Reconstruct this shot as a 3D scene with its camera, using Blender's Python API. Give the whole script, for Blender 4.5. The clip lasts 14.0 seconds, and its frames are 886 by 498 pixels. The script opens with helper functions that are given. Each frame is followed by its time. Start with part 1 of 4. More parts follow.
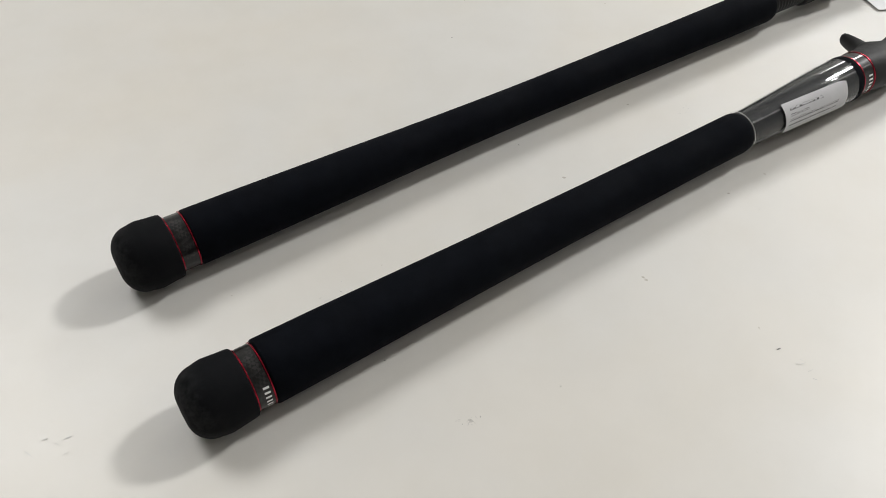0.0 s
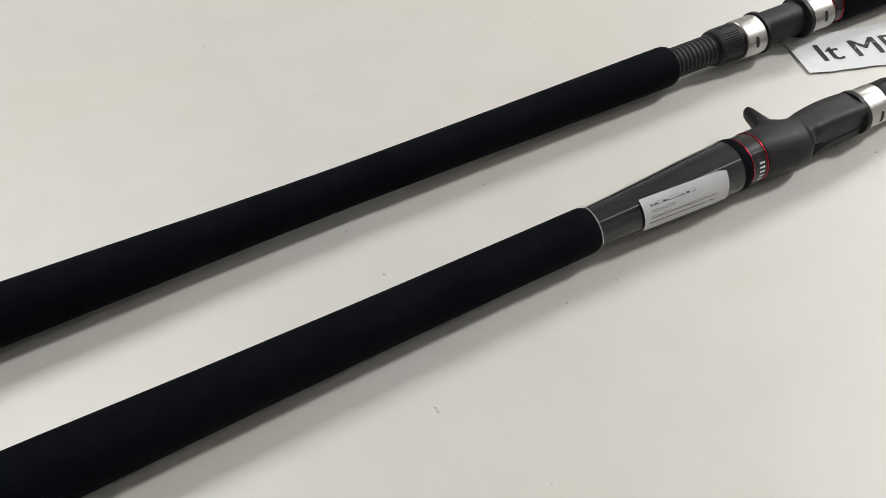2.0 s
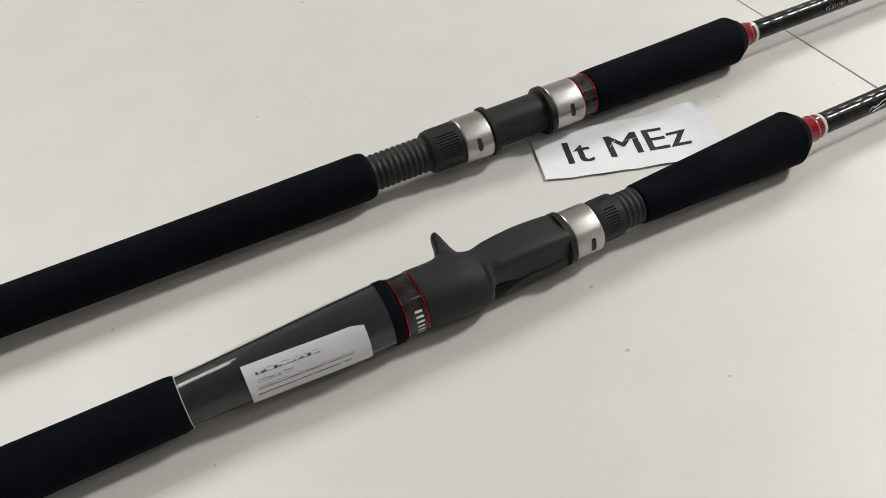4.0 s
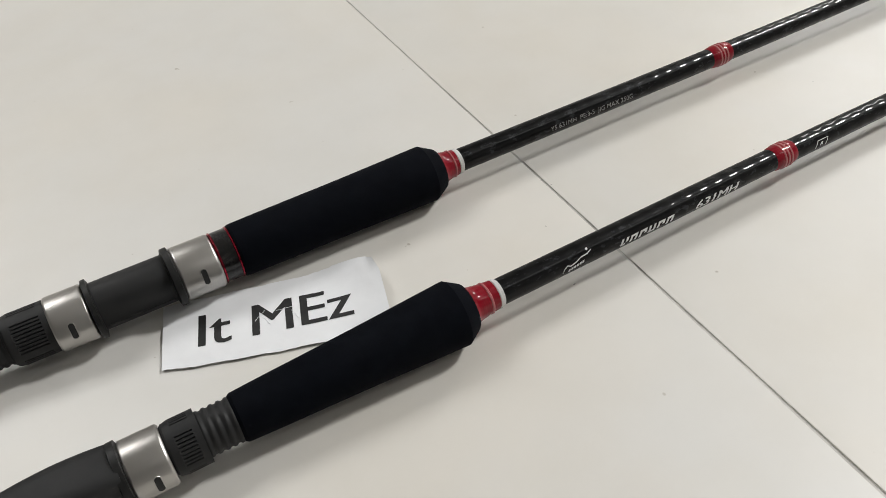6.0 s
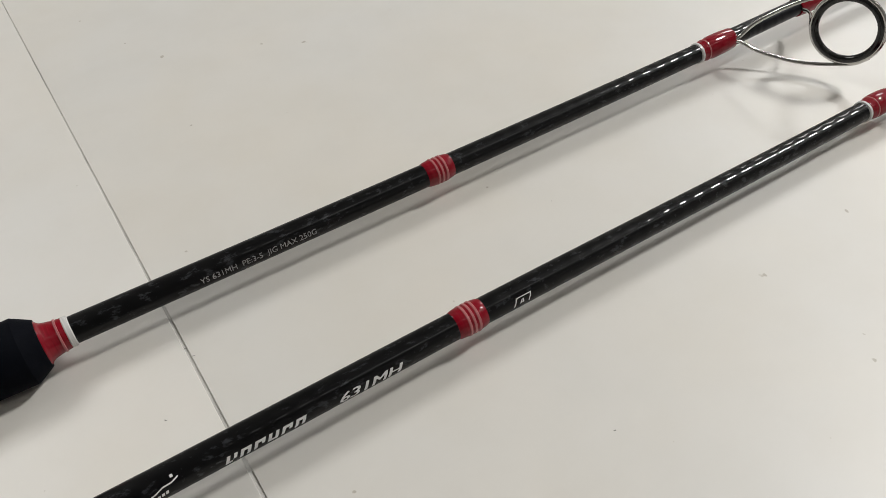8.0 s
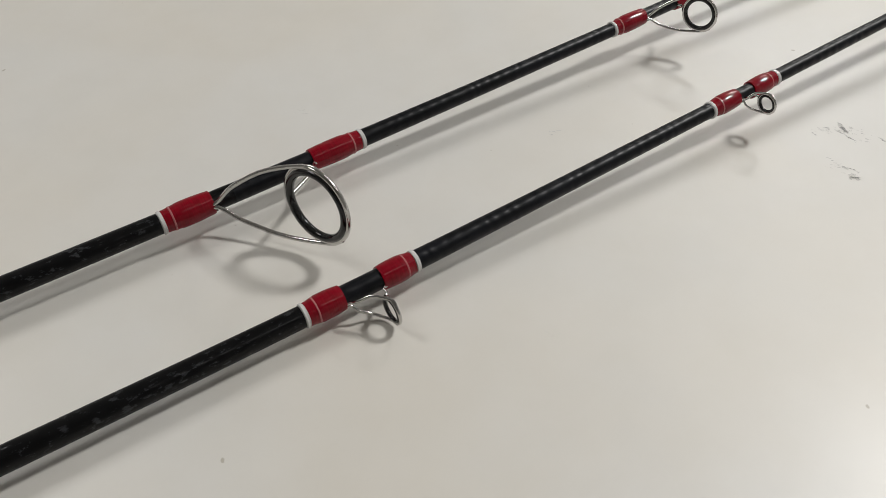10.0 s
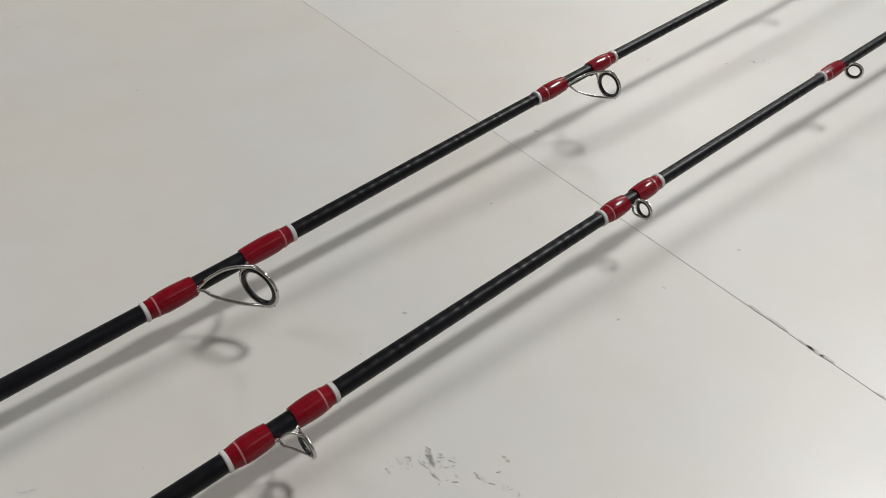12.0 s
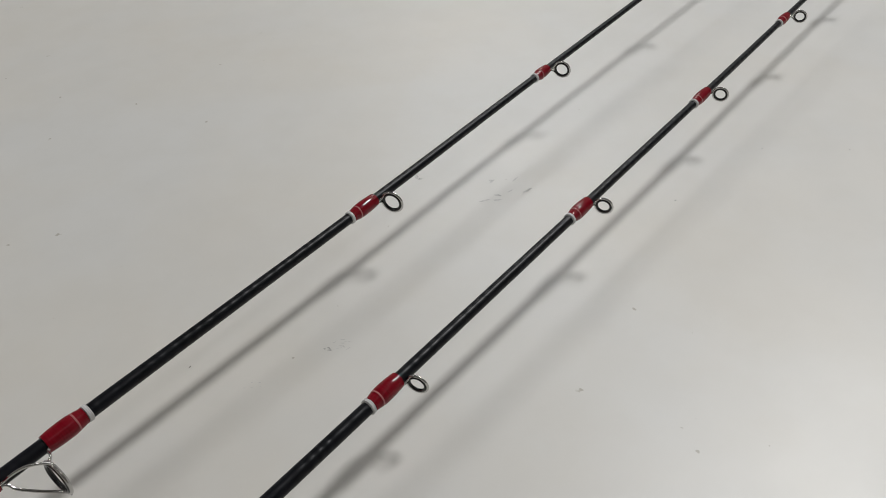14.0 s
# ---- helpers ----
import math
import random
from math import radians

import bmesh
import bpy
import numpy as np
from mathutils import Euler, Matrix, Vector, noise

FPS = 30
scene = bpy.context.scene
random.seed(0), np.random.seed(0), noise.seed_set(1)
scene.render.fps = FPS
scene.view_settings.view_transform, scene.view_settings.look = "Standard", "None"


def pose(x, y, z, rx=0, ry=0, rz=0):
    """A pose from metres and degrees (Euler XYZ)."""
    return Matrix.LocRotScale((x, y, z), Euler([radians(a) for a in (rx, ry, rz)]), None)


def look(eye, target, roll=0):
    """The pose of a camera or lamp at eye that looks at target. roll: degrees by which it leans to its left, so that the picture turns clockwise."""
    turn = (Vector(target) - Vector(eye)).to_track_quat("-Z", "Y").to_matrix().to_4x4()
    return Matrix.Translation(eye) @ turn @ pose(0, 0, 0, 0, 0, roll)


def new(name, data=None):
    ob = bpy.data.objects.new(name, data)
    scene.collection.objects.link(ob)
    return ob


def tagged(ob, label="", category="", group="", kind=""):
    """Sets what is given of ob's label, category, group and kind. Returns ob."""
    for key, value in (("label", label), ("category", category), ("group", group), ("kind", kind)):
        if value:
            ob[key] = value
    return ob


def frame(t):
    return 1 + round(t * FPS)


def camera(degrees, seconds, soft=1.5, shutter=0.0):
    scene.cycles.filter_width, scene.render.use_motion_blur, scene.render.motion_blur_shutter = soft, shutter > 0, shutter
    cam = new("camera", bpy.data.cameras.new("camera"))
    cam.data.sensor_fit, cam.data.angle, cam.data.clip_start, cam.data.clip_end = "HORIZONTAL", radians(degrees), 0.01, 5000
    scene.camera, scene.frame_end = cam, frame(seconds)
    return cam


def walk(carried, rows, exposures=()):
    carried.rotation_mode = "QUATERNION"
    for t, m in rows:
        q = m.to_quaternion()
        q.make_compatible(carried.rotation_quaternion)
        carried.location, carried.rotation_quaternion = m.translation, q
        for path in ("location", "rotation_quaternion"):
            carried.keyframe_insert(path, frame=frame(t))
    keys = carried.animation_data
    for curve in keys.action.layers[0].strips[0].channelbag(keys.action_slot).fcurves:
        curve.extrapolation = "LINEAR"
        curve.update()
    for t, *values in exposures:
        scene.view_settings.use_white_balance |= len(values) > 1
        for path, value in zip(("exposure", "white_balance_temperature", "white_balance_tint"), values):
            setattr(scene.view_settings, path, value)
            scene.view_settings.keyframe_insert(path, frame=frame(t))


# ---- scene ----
cam = camera(54.99, 14.0, 0.8)
# seconds, eye, target, roll
PATH = [
    (0, (0.07079, -0.24569, 0.25346), (0.20528, -0.04636, -0.00086), 0.34),
    (0.5, (0.08800, -0.24821, 0.25483), (0.21698, -0.04656, -0.00052), -0.16),
    (1, (0.11696, -0.25051, 0.25920), (0.23800, -0.04711, 0.00137), -0.82),
    (1.5, (0.15014, -0.25291, 0.25825), (0.26271, -0.04353, 0.00137), -2.48),
    (2, (0.19580, -0.24721, 0.25165), (0.30294, -0.03556, -0.00570), -2.65),
    (2.5, (0.24400, -0.24919, 0.25348), (0.34173, -0.03396, -0.00463), -4.15),
    (2.7, (0.26111, -0.24932, 0.25842), (0.35554, -0.03628, -0.00273), -4.09),
    (4.8, (0.43335, -0.24389, 0.21732), (0.53582, -0.01705, -0.02874), -5.59),
    (5, (0.45198, -0.24022, 0.21667), (0.55572, -0.01421, -0.02962), -5.44),
    (5.5, (0.48351, -0.23438, 0.21408), (0.59499, -0.00930, -0.02966), -4.68),
    (6, (0.51366, -0.22910, 0.21580), (0.62687, -0.00486, -0.02791), -4.82),
    (6.5, (0.53452, -0.22307, 0.21794), (0.64932, -0.00188, -0.02782), -4.63),
    (7, (0.56137, -0.21636, 0.21936), (0.67776, 0.00080, -0.02923), -4.45),
    (7.5, (0.59610, -0.20811, 0.21126), (0.71646, 0.00770, -0.03661), -3.96),
    (8, (0.65544, -0.21058, 0.20623), (0.77551, 0.00730, -0.03997), -4.59),
    (8.2, (0.68097, -0.21374, 0.21035), (0.80040, 0.00198, -0.03804), -4.26),
    (10.3, (0.89224, -0.23719, 0.21132), (1.02220, -0.02754, -0.03699), -1.59),
    (10.5, (0.90775, -0.23252, 0.20762), (1.04002, -0.02280, -0.03940), -1.59),
    (11, (0.95886, -0.21675, 0.20207), (1.10062, -0.00989, -0.04209), -1.12),
    (11.5, (1.01377, -0.21331, 0.20960), (1.16026, -0.00751, -0.03266), -1.46),
    (12, (1.06578, -0.20252, 0.21386), (1.22164, -0.00177, -0.02679), -1.22),
    (12.5, (1.10294, -0.19380, 0.21131), (1.26821, 0.00573, -0.02400), -2.05),
    (13, (1.15785, -0.19183, 0.21518), (1.33625, 0.00095, -0.01614), -2.45),
    (13.5, (1.21339, -0.19517, 0.21676), (1.40377, -0.00767, -0.00929), -2.99),
    (14, (1.26115, -0.19096, 0.21680), (1.46763, -0.01234, -0.00220), -2.82),
]
walk(cam, [(t, look(eye, target, roll)) for t, eye, target, roll in PATH],
     exposures=[(0, -0.20, 6480, 10), (2.5, -0.21, 6480, 10), (5.0, -0.30, 6490, 10), (8.2, -0.54, 6530, 10), (10.5, -0.80, 6550, 10),
                (12.0, -0.96, 6440, 10), (14.0, -1.37, 6350, 10)])

# ---------------------------------------------------------------- world and lamps
world = bpy.data.worlds.new("room_air")
scene.world = world
world.use_nodes = True
world.node_tree.nodes["Background"].inputs[0].default_value = (1.0, 0.97, 0.93, 1)
world.node_tree.nodes["Background"].inputs[1].default_value = 0.05


def ceiling_lamp(name, x, y, z, long, wide, watts, colour):
    data = bpy.data.lights.new(name, "AREA")
    data.shape, data.size, data.size_y = "RECTANGLE", wide, long
    data.energy, data.color = watts, colour
    ob = new(name, data)
    ob.matrix_world = pose(x, y, z, 0, 0, 0)
    return ob


ceiling_lamp("ceiling_lamp_side", 2.83, -1.46, 2.56, 0.18, 3.37, 14, (1.0, 0.995, 0.975))
ceiling_lamp("ceiling_lamp_near", 3.24, -0.18, 2.56, 0.40, 0.60, 146, (1.0, 0.995, 0.975))
# unseen light, added to brighten the sheen on the far tiles
ceiling_lamp("sheen_light_far", 4.50, 2.10, 2.56, 1.20, 0.60, 80, (1.0, 0.995, 0.975))
ceiling_lamp("ceiling_lamp_behind", -0.45, 2.00, 2.56, 1.30, 1.30, 54, (1.0, 0.995, 0.975))


# ---------------------------------------------------------------- materials
class Nodes:
    """A small builder for one node material."""

    def __init__(self, name):
        self.mat = bpy.data.materials.new(name)
        self.mat.use_nodes = True
        self.tree = self.mat.node_tree
        self.bsdf = self.tree.nodes["Principled BSDF"]
        self.coords = self.tree.nodes.new("ShaderNodeTexCoord").outputs["Object"]

    def node(self, kind, **values):
        n = self.tree.nodes.new(kind)
        for key, value in values.items():
            n.inputs[key].default_value = value
        return n

    def link(self, a, b):
        self.tree.links.new(a, b)

    def mapped(self, scale):
        m = self.tree.nodes.new("ShaderNodeMapping")
        m.inputs["Scale"].default_value = scale
        self.link(self.coords, m.inputs["Vector"])
        return m.outputs[0]

    def noise(self, scale, detail=4.0, stretch=None, rough=0.55):
        n = self.node("ShaderNodeTexNoise", Scale=scale, Detail=detail, Roughness=rough)
        self.link(self.mapped(stretch) if stretch else self.coords, n.inputs["Vector"])
        return n.outputs["Fac"]

    def ramp(self, fac, stops):
        r = self.tree.nodes.new("ShaderNodeValToRGB")
        while len(r.color_ramp.elements) < len(stops):
            r.color_ramp.elements.new(0.5)
        for e, (p, c) in zip(r.color_ramp.elements, stops):
            e.position = p
            e.color = (*c, 1) if len(c) == 3 else c
        self.link(fac, r.inputs["Fac"])
        return r.outputs["Color"]

    def mix(self, fac, a, b, mode="MIX"):
        m = self.tree.nodes.new("ShaderNodeMix")
        m.data_type, m.blend_type = "RGBA", mode
        for socket, value in ((m.inputs[0], fac), (m.inputs[6], a), (m.inputs[7], b)):
            if isinstance(value, (int, float)):
                socket.default_value = value
            elif isinstance(value, tuple):
                socket.default_value = (*value, 1)
            else:
                self.link(value, socket)
        return m.outputs[2]

    def bump(self, height, strength, distance):
        b = self.node("ShaderNodeBump", Strength=strength, Distance=distance)
        self.link(height, b.inputs["Height"])
        self.link(b.outputs[0], self.bsdf.inputs["Normal"])
        self.link(b.outputs[0], self.bsdf.inputs["Coat Normal"])
        return b

    def set(self, **values):
        for key, value in values.items():
            socket = self.bsdf.inputs[key.replace("_", " ")]
            if hasattr(value, "is_linked"):
                self.link(value, socket)
            elif isinstance(value, tuple) and len(value) == 3:
                socket.default_value = (*value, 1)
            else:
                socket.default_value = value
        return self


def grey(v):
    return (v, v, v)


def floor_tile_material():
    n = Nodes("polished_tile")
    big = n.ramp(n.noise(2.3, 5), [(0.3, (0.705, 0.688, 0.655)), (0.7, (0.73, 0.716, 0.688))])
    fine = n.ramp(n.noise(38, 6), [(0.35, (0.975, 0.972, 0.965)), (0.6, grey(1.0))])
    specks = n.ramp(n.noise(170, 2, rough=0.4), [(0.205, (0.66, 0.63, 0.58)), (0.232, grey(1.0))])
    cloud = n.ramp(n.noise(6.5, 4), [(0.36, (1.0, 0.982, 0.950)), (0.62, (0.985, 0.992, 1.0))])
    colour = n.mix(1.0, n.mix(1.0, n.mix(1.0, big, cloud, "MULTIPLY"), fine, "MULTIPLY"), specks, "MULTIPLY")
    own = n.tree.nodes.new("ShaderNodeObjectInfo")
    tint = n.mix(1.0, own.outputs["Color"], n.ramp(own.outputs["Random"], [(0.0, grey(0.99)), (1.0, grey(1.0))]), "MULTIPLY")
    n.set(Base_Color=n.mix(1.0, colour, tint, "MULTIPLY"), Specular_IOR_Level=0.85)
    n.set(Roughness=n.ramp(n.noise(11, 4), [(0.3, grey(0.39)), (0.75, grey(0.47))]))
    n.bump(n.noise(60, 3), 0.04, 0.0006)
    return n.mat


def grout_material():
    n = Nodes("dirty_grout")
    n.set(Base_Color=n.ramp(n.noise(22, 6), [(0.38, (0.40, 0.385, 0.365)), (0.58, (0.66, 0.645, 0.615))]), Roughness=0.9)
    n.bump(n.noise(900, 3), 0.4, 0.0004)
    return n.mat


def wall_material():
    n = Nodes("painted_wall")
    n.set(Base_Color=n.ramp(n.noise(1.7, 5), [(0.3, (0.30, 0.295, 0.285)), (0.7, (0.36, 0.355, 0.345))]), Roughness=0.75)
    n.bump(n.noise(140, 3), 0.15, 0.001)
    return n.mat


def foam_material():
    n = Nodes("black_foam")
    n.set(Base_Color=n.ramp(n.noise(150, 5), [(0.3, (0.0020, 0.0026, 0.0046)), (0.75, (0.0036, 0.0046, 0.0074))]))
    n.set(Roughness=n.ramp(n.noise(40, 3), [(0.3, grey(0.72)), (0.7, grey(0.9))]), Specular_IOR_Level=0.06)
    n.bump(n.noise(2600, 2), 0.25, 0.0003)
    return n.mat


def rubber_material():
    n = Nodes("worn_rubber")
    axis = n.tree.nodes.new("ShaderNodeSeparateXYZ")
    n.link(n.coords, axis.inputs[0])
    worn_end = n.ramp(axis.outputs["X"], [(0.0065, grey(1.0)), (0.0135, grey(0.0))])
    patches = n.ramp(n.noise(120, 6, rough=0.72), [(0.42, grey(0.0)), (0.66, grey(1.0))])
    n.set(Base_Color=n.mix(n.mix(1.0, worn_end, patches, "MULTIPLY"), (0.0042, 0.0046, 0.0058), (0.030, 0.031, 0.032)), Roughness=0.75, Specular_IOR_Level=0.10)
    n.bump(n.noise(1800, 3), 0.3, 0.0003)
    return n.mat


def seat_material():
    n = Nodes("grey_seat_plastic")
    n.set(Base_Color=n.ramp(n.noise(70, 4), [(0.3, (0.019, 0.0192, 0.020)), (0.7, (0.0255, 0.0255, 0.026))]))
    n.set(Roughness=n.ramp(n.noise(300, 3), [(0.3, grey(0.45)), (0.7, grey(0.58))]), Specular_IOR_Level=0.22)
    n.bump(n.noise(2400, 2), 0.12, 0.0002)
    return n.mat


def black_plastic_material():
    n = Nodes("black_plastic")
    n.set(Base_Color=n.ramp(n.noise(90, 3), [(0.3, grey(0.008)), (0.7, grey(0.013))]), Roughness=0.5, Specular_IOR_Level=0.35)
    n.bump(n.noise(1500, 2), 0.1, 0.0002)
    return n.mat


def steel_material():
    n = Nodes("satin_steel")
    lines = n.noise(420, 2, stretch=(5.0, 0.05, 0.05))
    n.set(Base_Color=n.ramp(n.noise(60, 3), [(0.3, (0.46, 0.445, 0.425)), (0.7, (0.52, 0.505, 0.485))]), Metallic=1.0)
    n.set(Roughness=n.ramp(lines, [(0.3, grey(0.33)), (0.7, grey(0.38))]))
    n.bump(lines, 0.015, 0.0001)
    return n.mat


def wire_material():
    n = Nodes("polished_wire")
    n.set(Base_Color=n.ramp(n.noise(200, 2), [(0.3, (0.50, 0.49, 0.47)), (0.7, (0.62, 0.61, 0.59))]), Metallic=1.0, Roughness=0.16)
    return n.mat


def red_metal_material():
    n = Nodes("red_anodised_rim")
    n.set(Base_Color=n.ramp(n.noise(300, 2), [(0.3, (0.26, 0.012, 0.028)), (0.7, (0.40, 0.022, 0.045))]), Metallic=0.95, Roughness=0.24)
    return n.mat


def ceramic_material():
    n = Nodes("black_ceramic")
    n.set(Base_Color=n.ramp(n.noise(200, 2), [(0.3, grey(0.008)), (0.7, grey(0.014))]), Roughness=0.12)
    return n.mat


def weave_material():
    n = Nodes("carbon_weave")
    check = n.node("ShaderNodeTexChecker", Scale=880.0)
    check.inputs["Color1"].default_value = (0.006, 0.006, 0.007, 1)
    check.inputs["Color2"].default_value = (0.022, 0.021, 0.021, 1)
    m = n.mapped((1.0, 1.0, 1.0))
    m.node.inputs["Rotation"].default_value = (0.7, 0.3, 0.78)
    n.link(m, check.inputs["Vector"])
    patch = n.ramp(n.noise(190, 3), [(0.42, grey(0.15)), (0.6, grey(1.0))])
    n.set(Base_Color=n.mix(1.0, check.outputs["Color"], patch, "MULTIPLY"), Roughness=0.4, Coat_Weight=0.6, Coat_Roughness=0.04, Specular_IOR_Level=0.2)
    return n.mat


def blank_material():
    n = Nodes("lacquered_carbon_blank")
    flecks = n.ramp(n.noise(480, 3, stretch=(0.5, 1.0, 1.0), rough=0.7), [(0.57, grey(0.0)), (0.66, grey(1.0))])
    tone = n.ramp(n.noise(9, 2), [(0.3, (0.0016, 0.0016, 0.0020)), (0.7, (0.0030, 0.0030, 0.0034))])
    n.set(Base_Color=n.mix(flecks, tone, (0.026, 0.027, 0.030)), Roughness=0.42, Coat_Weight=0.36, Coat_IOR=1.5, Coat_Roughness=0.07, Specular_IOR_Level=0.05)
    wave = n.node("ShaderNodeTexWave", Scale=42.0, Distortion=2.2, Detail=2.0)
    n.link(n.mapped((1.0, 0.25, 0.25)), wave.inputs["Vector"])
    n.bump(n.mix(0.22, wave.outputs["Fac"], n.noise(120, 1.0)), 0.29, 0.00045)
    return n.mat


def bare_blank_material():
    n = Nodes("satin_carbon_blank")
    wave = n.node("ShaderNodeTexWave", Scale=60.0, Distortion=9.0, Detail=2.0)
    n.link(n.mapped((1.0, 0.9, 0.9)), wave.inputs["Vector"])
    tone = n.ramp(n.noise(120, 3, stretch=(0.5, 1.0, 1.0)), [(0.40, (0.0020, 0.0023, 0.0038)), (0.68, (0.0052, 0.0058, 0.0090))])
    n.set(Base_Color=tone, Roughness=0.36, Specular_IOR_Level=0.22)
    n.bump(wave.outputs["Fac"], 0.30, 0.0003)
    return n.mat


def thread_material(name, low, high, gloss=0.07):
    n = Nodes(name)
    strands = n.noise(900, 2, stretch=(3.0, 0.15, 0.15))
    n.set(Base_Color=n.ramp(strands, [(0.3, low), (0.7, high)]), Roughness=0.5, Coat_Weight=0.6, Coat_Roughness=gloss, Specular_IOR_Level=0.04)
    n.bump(n.noise(160, 2), 0.12, 0.0004)
    return n.mat


def cone_material():
    n = Nodes("grey_lacquered_cone")
    n.set(Base_Color=n.ramp(n.noise(60, 3), [(0.3, (0.0120, 0.0140, 0.0160)), (0.7, (0.0160, 0.0184, 0.0205))]), Roughness=0.5, Coat_Weight=1.0, Coat_IOR=1.55, Coat_Roughness=0.03, Specular_IOR_Level=0.1)
    n.bump(n.noise(60, 3), 0.10, 0.0005)
    return n.mat


def film_material():
    n = Nodes("clear_shrink_film")
    n.set(Base_Color=(0.05, 0.05, 0.055), Roughness=0.06, Alpha=0.10, IOR=1.45, Specular_IOR_Level=0.5)
    n.bump(n.noise(75, 4, stretch=(0.4, 1.2, 1.2)), 0.22, 0.0009)
    return n.mat


def paper_material(name, low, high):
    n = Nodes(name)
    n.set(Base_Color=n.ramp(n.noise(70, 5), [(0.3, low), (0.7, high)]), Roughness=0.8, Specular_IOR_Level=0.2)
    n.bump(n.noise(95, 4), 0.25, 0.0007)
    return n.mat


def ink_material(name, low, high, rough=0.6):
    n = Nodes(name)
    n.set(Base_Color=n.ramp(n.noise(260, 5), [(0.35, low), (0.65, high)]), Roughness=rough)
    return n.mat


def smudge_material():
    n = Nodes("thin_grey_smudge")
    streaks = n.ramp(n.noise(420, 4, stretch=(1.0, 0.45, 1.0), rough=0.65), [(0.50, grey(0.0)), (0.66, grey(0.75))])
    patches = n.ramp(n.noise(150, 3), [(0.42, grey(0.0)), (0.60, grey(1.0))])
    n.set(Base_Color=n.ramp(n.noise(300, 3), [(0.3, (0.22, 0.215, 0.21)), (0.7, (0.34, 0.335, 0.325))]), Roughness=0.6)
    n.set(Alpha=n.mix(1.0, streaks, patches, "MULTIPLY"))
    return n.mat


M = {
    "smudge": smudge_material(), "tile": floor_tile_material(), "grout": grout_material(), "wall": wall_material(), "foam": foam_material(),
    "rubber": rubber_material(), "seat": seat_material(), "black": black_plastic_material(), "steel": steel_material(),
    "wire": wire_material(), "rim": red_metal_material(), "ceramic": ceramic_material(), "weave": weave_material(),
    "blank": blank_material(), "bare": bare_blank_material(), "red": thread_material("red_thread_wrap", (0.165, 0.0005, 0.0060), (0.240, 0.0010, 0.0110), 0.03),
    "pink": thread_material("pale_thread_line", (0.36, 0.10, 0.11), (0.50, 0.19, 0.19)),
    "white": thread_material("white_thread_band", (0.52, 0.51, 0.50), (0.72, 0.71, 0.70)),
    "cone": cone_material(), "film": film_material(),
    "paper": paper_material("torn_white_paper", (0.82, 0.83, 0.85), (0.88, 0.89, 0.91)),
    "sticker": paper_material("white_sticker", (0.62, 0.62, 0.64), (0.70, 0.70, 0.72)),
    "ink": ink_material("black_print", (0.006, 0.006, 0.006), (0.016, 0.016, 0.016)),
    "faint_ink": ink_material("grey_print", (0.02, 0.02, 0.024), (0.09, 0.09, 0.10)),
    "white_ink": ink_material("white_print", (0.62, 0.62, 0.62), (0.78, 0.78, 0.78), 0.35),
    "grey_ink": ink_material("dull_silver_print", (0.20, 0.20, 0.20), (0.34, 0.34, 0.34), 0.35),
    "scuff": ink_material("dark_scuff", (0.07, 0.068, 0.065), (0.30, 0.295, 0.285)),
    "streak": ink_material("grey_streak", (0.17, 0.166, 0.16), (0.56, 0.55, 0.53)),
    "stain": ink_material("pale_scuff", (0.48, 0.47, 0.455), (0.66, 0.65, 0.63)),
}


# ---------------------------------------------------------------- mesh helpers
def finish(name, verts, faces, material, parent=None, label="", sharp=38):
    """One mesh object from plain lists, smooth with sharp edges past an angle; verts are in world metres."""
    base = parent["base"] if parent is not None else (0, 0, 0)
    me = bpy.data.meshes.new(name)
    me.from_pydata([(v[0] - base[0], v[1] - base[1], v[2] - base[2]) for v in verts], [], faces)
    bm = bmesh.new()
    bm.from_mesh(me)
    bmesh.ops.recalc_face_normals(bm, faces=bm.faces)
    for f in bm.faces:
        f.smooth = True
    for e in bm.edges:
        if len(e.link_faces) == 2 and e.calc_face_angle(0) > radians(sharp):
            e.smooth = False
    bm.to_mesh(me)
    bm.free()
    me.materials.append(material)
    ob = new(name, me)
    if parent is not None:
        ob.parent = parent
        ob["base"] = tuple(base)
    if label:
        tagged(ob, label)
    return ob


def thing(name, base, label, category, group=""):
    ob = new(name)
    ob.empty_display_size = 0.02
    ob.location = base
    ob["base"] = tuple(base)
    return tagged(ob, label, category, group)


def hermite(table, x):
    """A smooth curve through rows of (x, value, ...)."""
    xs = [r[0] for r in table]
    n = len(xs)
    if x <= xs[0]:
        i = 0
    elif x >= xs[-1]:
        i = n - 2
    else:
        i = max(k for k in range(n - 1) if xs[k] <= x)
    h = xs[i + 1] - xs[i]
    s = (x - xs[i]) / h
    out = []
    for c in range(1, len(table[0])):
        def slope(k):
            a, b = max(k - 1, 0), min(k + 1, n - 1)
            return (table[b][c] - table[a][c]) / (xs[b] - xs[a])
        p0, p1, m0, m1 = table[i][c], table[i + 1][c], slope(i) * h, slope(i + 1) * h
        if x < xs[0] or x > xs[-1]:
            out.append(p0 + (p1 - p0) * s)
        else:
            out.append((2 * s**3 - 3 * s**2 + 1) * p0 + (s**3 - 2 * s**2 + s) * m0 + (3 * s**2 - 2 * s**3) * p1 + (s**3 - s**2) * m1)
    return out


